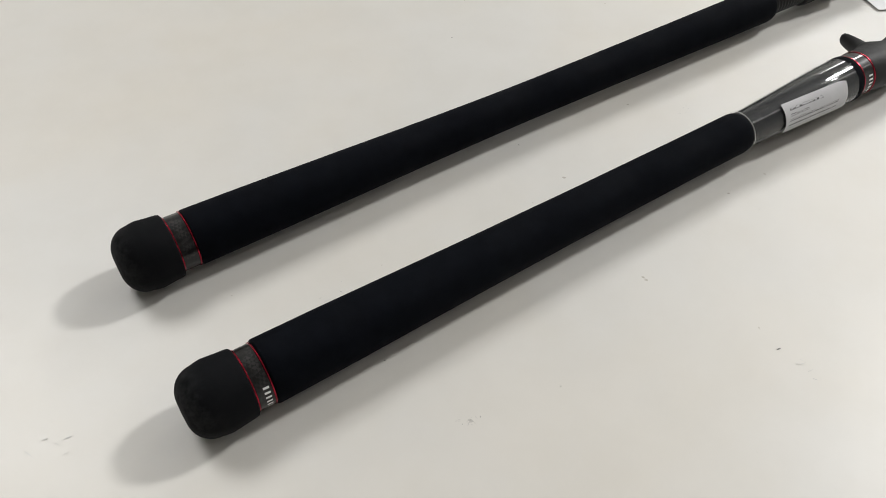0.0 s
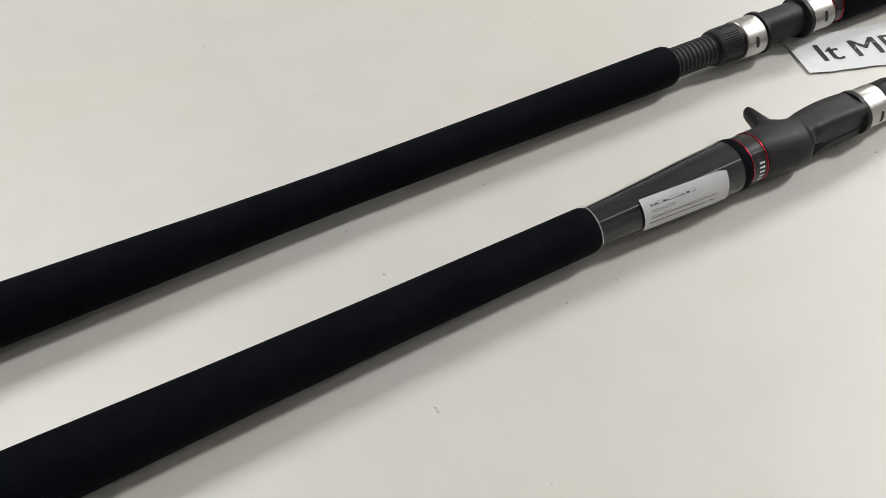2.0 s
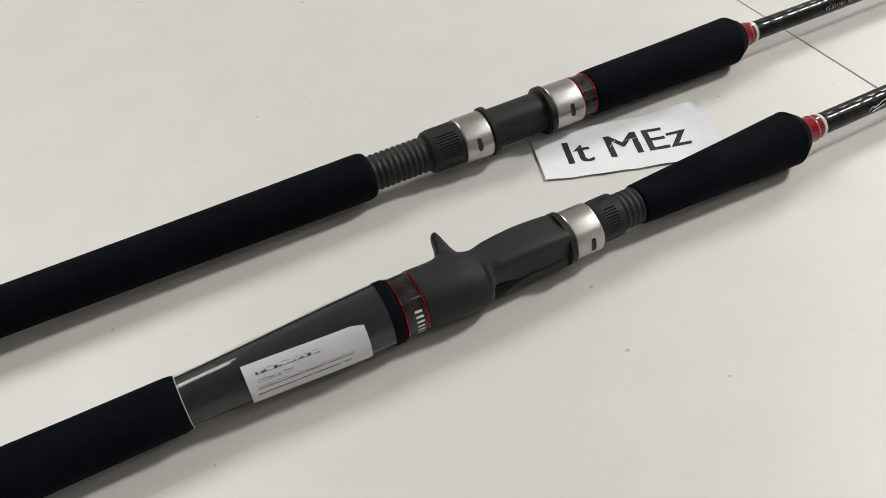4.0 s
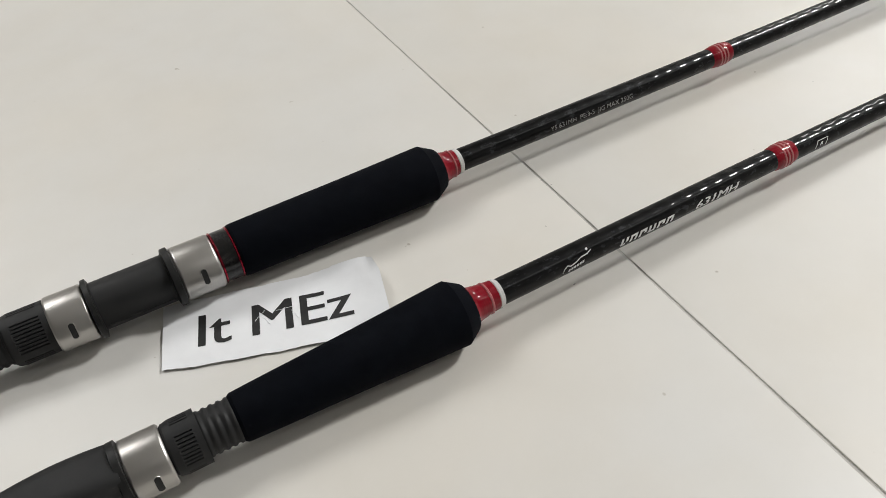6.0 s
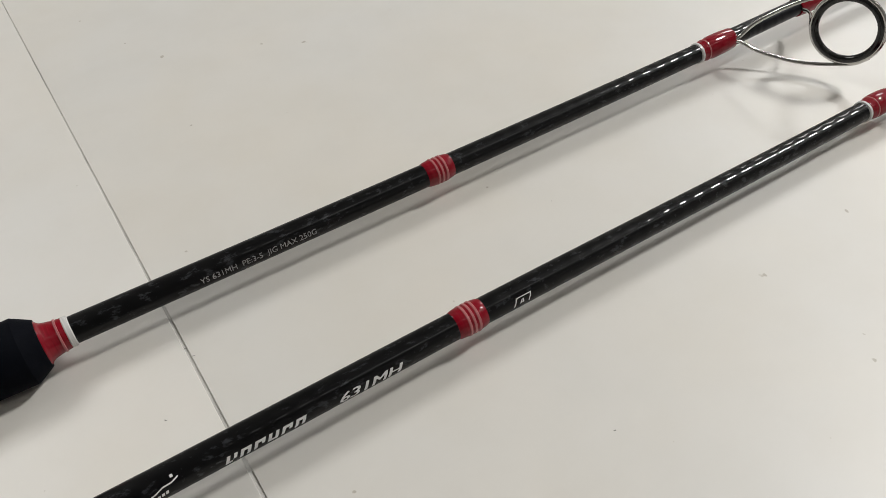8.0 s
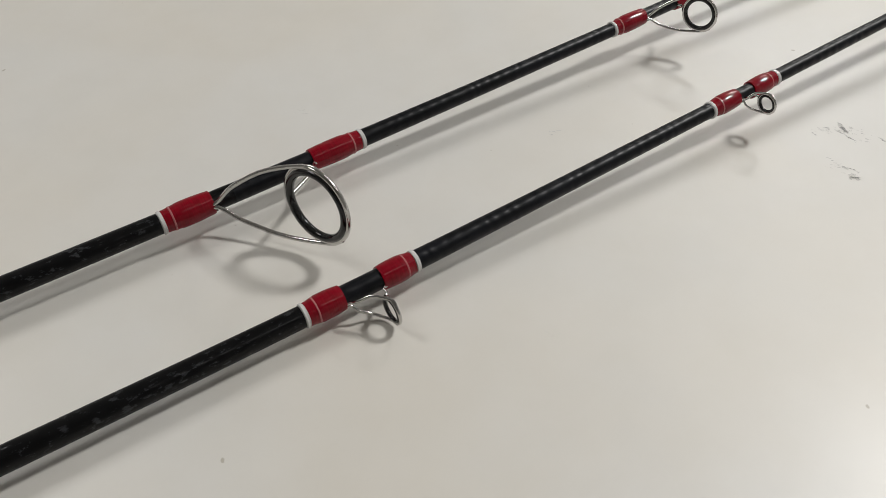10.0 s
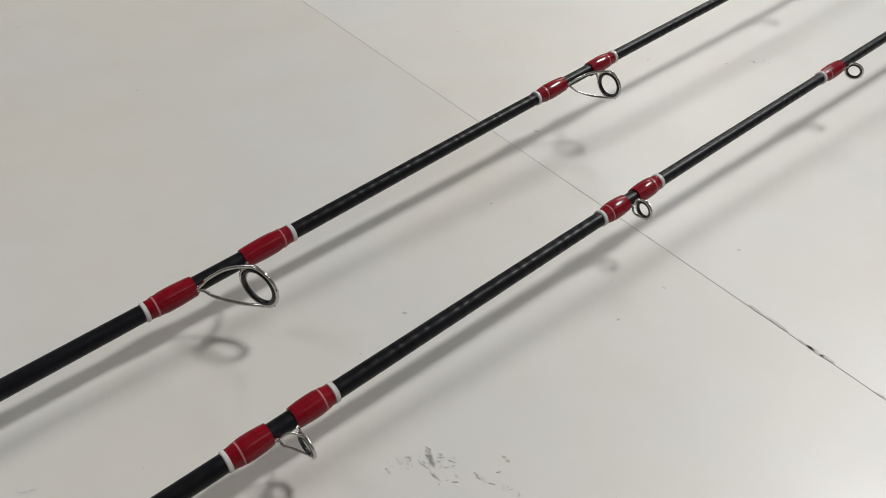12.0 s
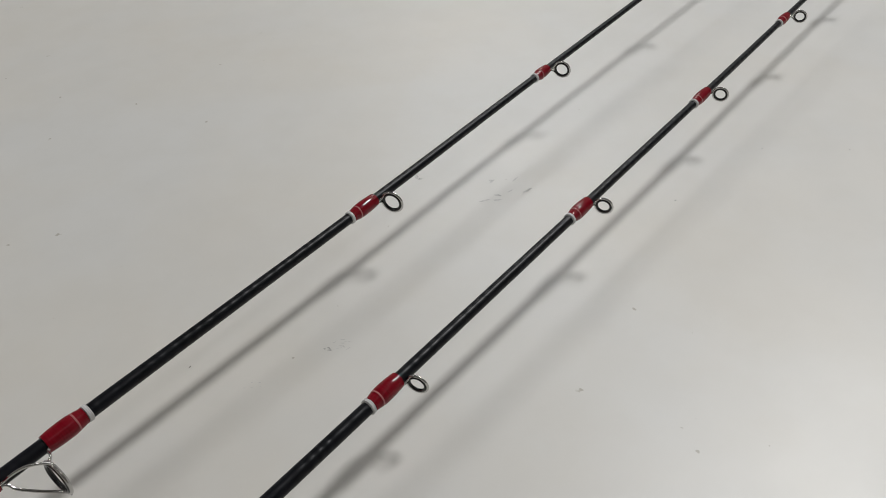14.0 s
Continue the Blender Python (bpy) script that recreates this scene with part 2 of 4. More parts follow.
class Rod:
    """The bent centre line of a rod that lies along x, and its blank's radius."""

    def __init__(self, line, blank):
        self.line, self.blank = line, blank

    def at(self, x):
        y, z = hermite(self.line, x)
        return Vector((x, y, z))

    def r(self, x):
        return hermite(self.blank, x)[0]

    def point(self, x, theta, r):
        """theta in radians: 0 towards +y, a quarter turn up."""
        p = self.at(x)
        return Vector((x, p.y + r * math.cos(theta), p.z + r * math.sin(theta)))


def lathe(rod, name, profile, material, parent, label="", seg=44, shape=None, caps=True, sharp=38):
    """A turned part round the rod's centre line; profile: rows of (x, radius). shape(x, theta) adds to the radius."""
    verts, faces = [], []
    for x, r in profile:
        for k in range(seg):
            a = 2 * math.pi * k / seg
            verts.append(rod.point(x, a, r + (shape(x, a) if shape else 0.0)))
    for i in range(len(profile) - 1):
        for k in range(seg):
            a, b = i * seg + k, i * seg + (k + 1) % seg
            faces.append((a, b, b + seg, a + seg))
    if caps:
        faces.append(tuple(range(seg)))
        last = (len(profile) - 1) * seg
        faces.append(tuple(range(last, last + seg)))
    return finish(name, verts, faces, material, parent, label, sharp)


def tube(name, points, radius, material, parent, label="", seg=10, flat=1.0):
    """A round wire swept along points."""
    pts = [Vector(p) for p in points]
    verts, faces = [], []
    side = None
    for i, p in enumerate(pts):
        t = (pts[min(i + 1, len(pts) - 1)] - pts[max(i - 1, 0)]).normalized()
        if side is None:
            side = t.orthogonal().normalized()
        side = (side - t * side.dot(t)).normalized()
        up = t.cross(side)
        for k in range(seg):
            a = 2 * math.pi * k / seg
            verts.append(p + side * (radius * math.cos(a)) + up * (radius * flat * math.sin(a)))
    for i in range(len(pts) - 1):
        for k in range(seg):
            a, b = i * seg + k, i * seg + (k + 1) % seg
            faces.append((a, b, b + seg, a + seg))
    faces.append(tuple(range(seg)))
    faces.append(tuple(range((len(pts) - 1) * seg, len(pts) * seg)))
    return verts, faces


def torus(centre, normal, radius, wire, seg=40, ring=10, squash=1.0):
    normal = Vector(normal).normalized()
    a1 = normal.orthogonal().normalized()
    a2 = normal.cross(a1)
    verts, faces = [], []
    for i in range(seg):
        a = 2 * math.pi * i / seg
        out = a1 * math.cos(a) + a2 * math.sin(a)
        for k in range(ring):
            b = 2 * math.pi * k / ring
            verts.append(Vector(centre) + out * (radius + wire * math.cos(b)) + normal * (wire * squash * math.sin(b)))
    for i in range(seg):
        for k in range(ring):
            j, l = (i + 1) % seg, (k + 1) % ring
            faces.append((i * ring + k, i * ring + l, j * ring + l, j * ring + k))
    return verts, faces


def joined(*pieces):
    verts, faces = [], []
    for v, f in pieces:
        n = len(verts)
        verts += list(v)
        faces += [tuple(i + n for i in q) for q in f]
    return verts, faces


def spline(points, steps=6):
    """Catmull-Rom through points."""
    p = [Vector(q) for q in points]
    p = [p[0] * 2 - p[1], *p, p[-1] * 2 - p[-2]]
    out = []
    for i in range(1, len(p) - 2):
        for s in range(steps):
            t = s / steps
            a, b, c, d = p[i - 1 : i + 3]
            out.append(0.5 * (2 * b + (c - a) * t + (2 * a - 5 * b + 4 * c - d) * t**2 + (3 * b - a - 3 * c + d) * t**3))
    out.append(p[-2])
    return out


def flat_text(body, height, shear=0.0, wide=1.0):
    """Letters as a flat mesh: a list of (u, v) and faces, with u from 0 to its width."""
    curve = bpy.data.curves.new("letters", "FONT")
    curve.body, curve.size, curve.shear, curve.resolution_u = body, 1.0, shear, 3
    ob = new("letters", curve)
    bpy.context.view_layer.update()
    me = bpy.data.meshes.new_from_object(ob.evaluated_get(bpy.context.evaluated_depsgraph_get()))
    bpy.data.objects.remove(ob)
    bpy.data.curves.remove(curve)
    bm = bmesh.new()
    bm.from_mesh(me)
    lo, hi = min(v.co.y for v in bm.verts), max(v.co.y for v in bm.verts)
    for v in bm.verts:
        v.co = Vector((v.co.x * wide, v.co.y, 0)) * (height / (hi - lo))
    left = min(v.co.x for v in bm.verts)
    low = min(v.co.y for v in bm.verts)
    for v in bm.verts:
        v.co.x -= left
        v.co.y -= low
    for k in range(1, 8):
        bmesh.ops.bisect_plane(bm, geom=bm.verts[:] + bm.edges[:] + bm.faces[:], plane_co=(0, height * k / 8, 0), plane_no=(0, 1, 0))
    bm.verts.index_update()
    uv = [(v.co.x, v.co.y) for v in bm.verts]
    faces = [tuple(v.index for v in f.verts) for f in bm.faces]
    bm.free()
    bpy.data.meshes.remove(me)
    return uv, faces


def flat_quads(quads, rows=6):
    """Four-cornered bars in the (u, v) plane, cut into rows so that they can follow a curve."""
    uv, faces = [], []
    for a, b, c, d in quads:
        n = len(uv)
        for k in range(rows + 1):
            s = k / rows
            uv.append((a[0] + (d[0] - a[0]) * s, a[1] + (d[1] - a[1]) * s))
            uv.append((b[0] + (c[0] - b[0]) * s, b[1] + (c[1] - b[1]) * s))
        for k in range(rows):
            faces.append((n + 2 * k, n + 2 * k + 1, n + 2 * k + 3, n + 2 * k + 2))
    return uv, faces


def bar(u0, v0, u1, v1, lean=0.0):
    return ((u0 + lean * v0, v0), (u1 + lean * v0, v0), (u1 + lean * v1, v1), (u0 + lean * v1, v1))


def wrapped(rod, name, flat, x0, theta, radius, material, parent, label="", lift=0.00007):
    """A flat print laid round the rod: u runs along it, v round it from the angle theta upwards. radius(x)."""
    uv, faces = flat
    verts = []
    for u, v in uv:
        r = radius(x0 + u) + lift
        verts.append(rod.point(x0 + u, theta - v / r, r))
    return finish(name, verts, faces, material, parent, label)


# ---------------------------------------------------------------- the room
X_JOINT, Y_JOINT, TILE, DEEP, GAP = 0.666, -0.228, 0.6, 0.64, 0.0010
ROOM = (-2.934, -2.788, 6.066, 2.972, 2.6)


def box_mesh(x0, y0, z0, x1, y1, z1):
    v = [(x, y, z) for x in (x0, x1) for y in (y0, y1) for z in (z0, z1)]
    f = [(0, 1, 3, 2), (4, 6, 7, 5), (0, 4, 5, 1), (2, 3, 7, 6), (0, 2, 6, 4), (1, 5, 7, 3)]
    return v, f


x0, y0, x1, y1, top = ROOM
floor = finish("floor", *box_mesh(x0 - 0.2, y0 - 0.2, -0.12, x1 + 0.2, y1 + 0.2, -0.0005), M["grout"])
floor["base"] = (0, 0, 0)
tagged(floor, "polished off-white floor tiles with grey grout joints", "floor", kind="structure")
for name, b in (("wall_south", (x0 - 0.2, y0 - 0.2, 0, x1 + 0.2, y0, top)), ("wall_north", (x0 - 0.2, y1, 0, x1 + 0.2, y1 + 0.2, top)),
                ("wall_west", (x0 - 0.2, y0, 0, x0, y1, top)), ("wall_east", (x1, y0, 0, x1 + 0.2, y1, top)),
                ("ceiling", (x0 - 0.2, y0 - 0.2, top, x1 + 0.2, y1 + 0.2, top + 0.15))):
    tagged(finish(name, *box_mesh(*b), M["wall"]), "plain grey painted surface of the room", name.split("_")[0], kind="structure")

# ---------------------------------------------------------------- rods
def lens_end(profile_end, r0, r1, x0, x1, n=7):
    """Rows of a rounded end from (x0, r0) to (x1, r1), a quarter ellipse."""
    return [(x0 + (x1 - x0) * math.sin(math.pi / 2 * k / n), r1 + (r0 - r1) * math.cos(math.pi / 2 * k / n)) for k in range(n + 1)]


def smooth_profile(rows, x0, x1, n):
    return [(x, hermite(rows, x)[0]) for x in np.linspace(x0, x1, n)]


def butt_cap(rod, x0, x1, r, parent):
    rows = [(x0 + 0.0085 * (1 - math.cos(math.pi / 2 * k / 9)), r * 0.96 * (0.30 + 0.70 * math.sin(math.pi / 2 * k / 9))) for k in range(10)]
    rows[0] = (x0, r * 0.22)
    rows += [(x0 + 0.0105, r * 0.99), (x0 + 0.0125, r), (x1 - 0.005, r * 0.965), (x1 - 0.0014, r * 0.945), (x1 - 0.0004, r * 0.925), (x1, r * 0.88)]
    return lathe(rod, "butt_cap", rows, M["rubber"], parent, "black rubber butt cap with worn grey end")


def trim_ring(rod, x0, x1, r, parent, printed, theta=radians(186)):
    """A carbon band between two red rims, under clear lacquer."""
    band = lathe(rod, "trim_ring", [(x0, r), (x1, r)], M["weave"], parent, "carbon-weave band with red metal rims")
    for a, b in ((x0 - 0.0003, x0 + 0.00055), (x1 - 0.00055, x1 + 0.0003)):
        lathe(rod, "rim", [(a, r), (a + 0.0002, r + 0.0003), (b - 0.0002, r + 0.0003), (b, r)], M["rim"], band)
    if printed:
        w = x1 - x0
        quads = []
        for k in range(6):
            v = k * 0.0020
            quads.append(((w * 0.02, v), (w * 0.36, v - 0.0001), (w * 0.36, v + 0.0008), (w * 0.02, v + 0.0009)))
        wrapped(rod, "lettering", flat_quads(quads, 2), x0 + w * 0.42, theta, lambda x: r, M["white_ink"], band)
    return band


def threaded_sleeve(rod, x0, x1, core, crest, turns, parent):
    rows = [(x0, core)]
    pitch = (x1 - x0) / turns
    for k in range(turns):
        a = x0 + k * pitch
        rows += [(a + 0.10 * pitch, core), (a + 0.32 * pitch, crest), (a + 0.62 * pitch, crest), (a + 0.86 * pitch, core)]
    rows.append((x1, core))
    return lathe(rod, "threaded_sleeve", rows, M["seat"], parent, "grey plastic screw thread", sharp=60)


def knurled_nut(rod, x0, x1, r, parent):
    """A grey locking nut with groups of dark grooves."""
    def grooves(x, a):
        if not x0 + 0.0032 < x < x1 - 0.0022:
            return 0.0
        k = a / (2 * math.pi) * 4
        inside = ((k - 1.15) % 1.0) < 0.8
        return -0.00055 if inside and math.cos(a * 46) > 0.05 else 0.0
    rows = [(x0, r * 0.86), (x0 + 0.0008, r * 0.95), (x0 + 0.003, r), (x0 + 0.0033, r), (x0 + 0.005, r), (x1 - 0.005, r), (x1 - 0.0023, r), (x1 - 0.002, r), (x1, r)]
    return lathe(rod, "locking_nut", rows, M["seat"], parent, "grey grooved locking nut", seg=184, shape=grooves, sharp=30)


def bulge(amount, mid=math.pi, width=1.1):
    """Swells a hood on the side where the reel foot slides in."""
    def shape(x, a):
        d = abs((a - mid + math.pi) % (2 * math.pi) - math.pi)
        return amount * max(0.0, math.cos(min(d / width, 1.0) * math.pi / 2)) ** 1.3
    return shape


def hood(rod, x0, x1, r, swell, slot_at, lip, parent):
    """A brushed steel ring with a black lip on the side given by lip (-1 or 1) and a dark slot."""
    shape = bulge(swell)
    ring = lathe(rod, "hood", [(x0, r - 0.0005), (x0 + 0.0005, r), (x0 + 0.0009, r + 0.00005), (x1 - 0.0009, r + 0.00005), (x1 - 0.0005, r), (x1, r - 0.0005)], M["steel"], parent, "satin steel hood with bright edges", seg=64, shape=shape)
    a, b = (x0 - 0.0030, x0) if lip < 0 else (x1, x1 + 0.0024)
    lathe(rod, "lip", [(a, r - 0.0006), (a + 0.0005, r + 0.0008), (b - 0.0004, r + 0.0009), (b, r - 0.0002)], M["black"], ring, "black plastic lip", seg=64, shape=shape)
    xs, theta = slot_at
    rows, half = 16, 0.0027

    def on(u, v, lift):
        a = theta - v / r
        return rod.point(xs + u, a, r + shape(xs, a) + lift)
    verts, left, right = [], [], []
    for k in range(rows + 1):
        v = -half + 2 * half * k / rows
        d = max(0.0, abs(v) - 0.0017) / 0.0010
        w = 0.00105 * math.sqrt(max(0.0, 1 - d * d)) + 0.00002
        verts += [on(-w, v, 0.00008), on(w, v, 0.00008)]
        left.append(on(-w, v, 0.00008))
        right.append(on(w, v, 0.00008))
    # flat black patch: the dark inside of the slot is put into the colour
    finish("slot", verts, [(2 * k, 2 * k + 1, 2 * k + 3, 2 * k + 2) for k in range(rows)], M["ink"], ring)
    finish("slot_edge", *tube("", left + right[::-1] + left[:1], 0.00015, None, None, seg=6), M["steel"], ring)
    return ring


def winding(rod, x0, x1, r0, r1, parent):
    """The red thread cone in front of the fore grip, with a pale line and a white end."""
    w = x1 - x0
    rows = [(x0 - 0.003, r0 + 0.0024), (x0, r0 + 0.0015), (x0 + 0.06 * w, r0 + 0.0008), (x0 + 0.15 * w, r0 + 0.0003), (x0 + 0.28 * w, r0), (x0 + 0.5 * w, (r0 + r1) / 2), (x1 - 0.0020, r1 + 0.0001)]
    wrap = lathe(rod, "winding", rows, M["red"], parent, "glossy red thread winding")
    lathe(rod, "white_band", [(x1 - 0.0020, r1), (x1 - 0.0017, r1 + 0.0002), (x1 - 0.0003, r1 + 0.00005), (x1, r1 - 0.0003)], M["white"], wrap)
    rm = hermite([(a, b) for a, b in rows], x0 + 0.55 * w)[0]
    lathe(rod, "pale_line", [(x0 + 0.52 * w, rm), (x0 + 0.54 * w, rm + 0.00025), (x0 + 0.59 * w, rm + 0.00025), (x0 + 0.61 * w, rm)], M["pink"], wrap)


def blank_band(rod, x0, x1, parent):
    """The short red band on the blank with three pale lines."""
    w = x1 - x0
    rows = [(x0, rod.r(x0))]
    for k in range(1, 12):
        s = k / 12
        rows.append((x0 + w * s, rod.r(x0 + w * s) + 0.0006 * math.sin(math.pi * s) ** 0.5))
    rows.append((x1, rod.r(x1)))
    band = lathe(rod, "thread_band", rows, M["red"], parent, "red thread band with three pale lines")
    for s in (0.36, 0.52, 0.68):
        x = x0 + w * s
        r = rod.r(x) + 0.0006
        lathe(rod, "pale_line", [(x - 0.0005, r - 0.0001), (x - 0.0003, r + 0.00012), (x + 0.0003, r + 0.00012), (x + 0.0005, r - 0.0001)], M["pink"], band)


def thread_wrap(rod, x0, x1, white_at, parent):
    """A lacquered red wrap over a guide's foot; the white end is at x0 (-1) or x1 (1)."""
    w = x1 - x0
    h = 0.00055 + 0.07 * rod.r(x0)
    rows = []
    for k in range(13):
        s = k / 12
        x = x0 + w * s
        f = s if white_at > 0 else 1 - s
        rows.append((x, rod.r(x) + 0.0002 + h * math.sin(math.pi * min(1.0, max(0.0, (1.0 - f) * 0.75 + 0.12))) ** 0.8 * (0.35 if f > 0.85 else 1.0 if f < 0.7 else 0.7)))
    wrap = lathe(rod, "thread_wrap", rows, M["red"], parent, "glossy red thread wrap", seg=28, sharp=80)
    a, b = (x0 - 0.0016, x0) if white_at < 0 else (x1, x1 + 0.0018)
    r = rod.r(a)
    lathe(rod, "white_band", [(a, r), (a + 0.0003, r + 0.0005), (b - 0.0003, r + 0.0005), (b, r + 0.0001)], M["white"], wrap, seg=28)
    x = x0 + 0.0030 if white_at < 0 else x1 - 0.0030
    i = min(range(13), key=lambda k: abs(rows[k][0] - x))
    r = rows[i][1]
    lathe(rod, "pale_line", [(rows[i][0] - 0.0004, r - 0.00008), (rows[i][0] - 0.0002, r + 0.00012), (rows[i][0] + 0.0002, r + 0.00012), (rows[i][0] + 0.0004, r - 0.00008)], M["pink"], wrap, seg=28)


def guide(rod, parent, s, m, f, e, centre, off, size, turn, lean, wire):
    """A line guide: wire frame, ceramic ring and the wraps that hold its feet. f and e are None for a single foot."""
    a = radians(turn)
    u = Vector((0, -math.cos(a), math.sin(a)))
    xa = Vector((1, 0, 0))
    w = xa.cross(u)
    v = u * math.cos(radians(lean)) + xa * math.sin(radians(lean))
    n = xa * math.cos(radians(lean)) - u * math.sin(radians(lean))
    c = rod.at(centre) + u * off
    big = size / 2
    pieces = [torus(c, n, big - wire, wire, 44, 8)]
    start = rod.at(m - 0.005) + u * (rod.r(m) - wire * 0.5)
    for k in (-1, 1):
        if f is not None:
            pts = [start + w * (k * wire * 0.6), rod.at(m + 0.0008) + u * (rod.r(m) + wire * 0.6) + w * (k * wire * 1.1),
                   rod.at(m + 0.25 * (centre - m)) + u * (rod.r(m) + 0.18 * off) + w * (k * big * 0.45),
                   rod.at(m + 0.62 * (centre - m)) + u * (0.62 * off) + w * (k * big * 0.85),
                   c + v * (big * 0.05) + w * (k * (big - wire * 0.4)), c + v * (big * 0.55) + w * (k * big * 0.80)]
        else:
            pts = [start + w * (k * wire * 0.5), rod.at(m + 0.001) + u * (rod.r(m) + wire * 0.7) + w * (k * wire),
                   c - v * (big * 0.55) + w * (k * big * 0.72), c + w * (k * (big - wire))]
        pieces.append(tube("", spline(pts), wire * 0.9, None, None, seg=8, flat=0.75))
    if f is not None:
        foot = rod.at(f + 0.004) + u * (rod.r(f) - wire * 0.5)
        pts = [foot, rod.at(f - 0.0005) + u * (rod.r(f) + wire * 0.7), rod.at(f - 0.3 * abs(f - centre)) + u * (rod.r(f) + 0.35 * (off - big)) , c - v * (big - wire * 0.8)]
        pieces.append(tube("", spline(pts), wire * 1.05, None, None, seg=8, flat=0.7))
    frame_ob = finish("line_guide", *joined(*pieces), M["wire"], parent, "polished wire guide with a black ceramic ring", sharp=70)
    insert = 0.0002 + size * 0.042
    finish("ring_insert", *torus(c, n, big - wire * 1.6 - insert * 0.7, insert, 44, 10, 1.1), M["ceramic"], frame_ob, "black ceramic ring", sharp=80)
    thread_wrap(rod, s + 0.0018, m, -1, parent)
    if f is not None:
        thread_wrap(rod, f, e - 0.0018, 1, parent)
    return frame_ob


def printed_blank(rod, x0, parent):
    """The lacquered lower blank; the bare upper blank follows from the first guide on."""
    rows = [(x, rod.r(x)) for x in np.linspace(x0, 0.925, 60)]
    lower = lathe(rod, "blank", rows, M["blank"], parent, "glossy lacquered carbon blank", seg=28)
    rows = [(x, rod.r(x)) for x in np.linspace(0.925, 1.985, 110)]
    lathe(rod, "upper_blank", rows, M["bare"], parent, "satin black carbon blank", seg=24)
    return lower


BLANK = [(0.50, 0.0048), (0.64, 0.0045), (0.78, 0.0042), (0.92, 0.0037), (1.05, 0.0031), (1.2, 0.0027), (1.35, 0.00225), (1.5, 0.00185), (1.7, 0.0014), (2.0, 0.0009)]

# ------------------------------------------------ spinning rod
spin = Rod([(0.08, 0.0024, 0.0139), (0.3, 0.0006, 0.0122), (0.6, -0.0012, 0.0109), (0.77, -0.0010, 0.0096), (0.93, -0.0001, 0.0101), (1.11, 0.0017, 0.0145),
            (1.3, 0.0037, 0.0220), (1.45, 0.0053, 0.0262), (1.55, 0.0084, 0.0280), (1.7, 0.0108, 0.0325), (2.0, 0.016, 0.041)], BLANK)
rod_a = thing("fishing_rod", (0.085, 0.002, 0.0), "black spinning rod with long foam grips, lying on the floor tiles", "fishing rod", "pair of fishing rods")
butt_cap(spin, 0.0894, 0.1110, 0.0139, rod_a)
trim_ring(spin, 0.1112, 0.1180, 0.0112, rod_a, False)
GRIP_A = [(0.118, 0.0116), (0.14, 0.0113), (0.165, 0.0108), (0.19, 0.0103), (0.22, 0.0096), (0.25, 0.0091), (0.28, 0.0088), (0.32, 0.0089), (0.37, 0.0092), (0.41, 0.0095), (0.445, 0.0097)]
lathe(spin, "rear_grip", [(0.1181, 0.0107), (0.1185, 0.0114)] + smooth_profile(GRIP_A, 0.1190, 0.4405, 50) + [(0.4425, 0.0095), (0.4437, 0.0091), (0.4442, 0.0086), (0.4442, 0.006)], M["foam"], rod_a, "long tapered black foam grip")
threaded_sleeve(spin, 0.4438, 0.4705, 0.0069, 0.00735, 11, rod_a)
knurled_nut(spin, 0.4695, 0.4838, 0.0090, rod_a)
hood(spin, 0.4838, 0.4962, 0.0094, 0.0012, (0.4895, radians(163)), 1, rod_a)
seat_a = lathe(spin, "reel_seat", [(0.4955, 0.0082), (0.4990, 0.0085), (0.5240, 0.0085), (0.5265, 0.0082)], M["seat"], rod_a, "dark grey reel seat with a flat foot bed", seg=64,
               shape=lambda x, a: -0.0011 * max(0.0, math.cos(a - math.pi)) ** 6)
finish("seam", *tube("", [spin.point(x, radians(199), 0.0083) for x in np.linspace(0.4995, 0.5225, 12)], 0.00022, None, None, seg=6), M["black"], seat_a)
hood(spin, 0.5262, 0.5400, 0.0094, 0.0012, (0.5338, radians(163)), -1, rod_a)
trim_ring(spin, 0.5405, 0.5468, 0.0091, rod_a, False)
FORE_A = [(0.547, 0.0097), (0.56, 0.0099), (0.59, 0.0102), (0.605, 0.0105), (0.624, 0.0109)]
lathe(spin, "fore_grip", [(0.5468, 0.0088), (0.5472, 0.0094)] + smooth_profile(FORE_A, 0.5480, 0.6225, 26) + [(0.6242, 0.0109), (0.6290, 0.0082), (0.6296, 0.0078), (0.6298, 0.0058)], M["foam"], rod_a, "black foam fore grip with a bevelled end", sharp=14)
winding(spin, 0.6298, 0.6388, 0.0057, 0.0049, rod_a)
blank_a = printed_blank(spin, 0.62, rod_a)
blank_band(spin, 0.7655, 0.7765, rod_a)
wrapped(spin, "lettering", flat_text("YS 631MH  PE:3-5  JIG MAX 250G", 0.0027, 0.0, 1.0), 0.679, radians(190), spin.r, M["grey_ink"], blank_a, "fine silver lettering")
for row in ((0.8975, 0.917, 0.9565, 0.9788, 0.9428, 0.0369, 0.0300, 17.5, 21, 0.0009), (1.1026, 1.1208, 1.1392, 1.1592, 1.1354, 0.0197, 0.0160, 14, 21, 0.00065),
            (1.2740, 1.2900, 1.3054, 1.3206, 1.3012, 0.0152, 0.0122, 7, 3, 0.0005), (1.4341, 1.4488, None, None, 1.4522, 0.0063, 0.0096, -5, 16, 0.0005),
            (1.5625, 1.5738, None, None, 1.5786, 0.0056, 0.0086, -8, 16, 0.00045), (1.6800, 1.6910, None, None, 1.6958, 0.0054, 0.0080, -8, 16, 0.00045)):
    guide(spin, rod_a, *row)

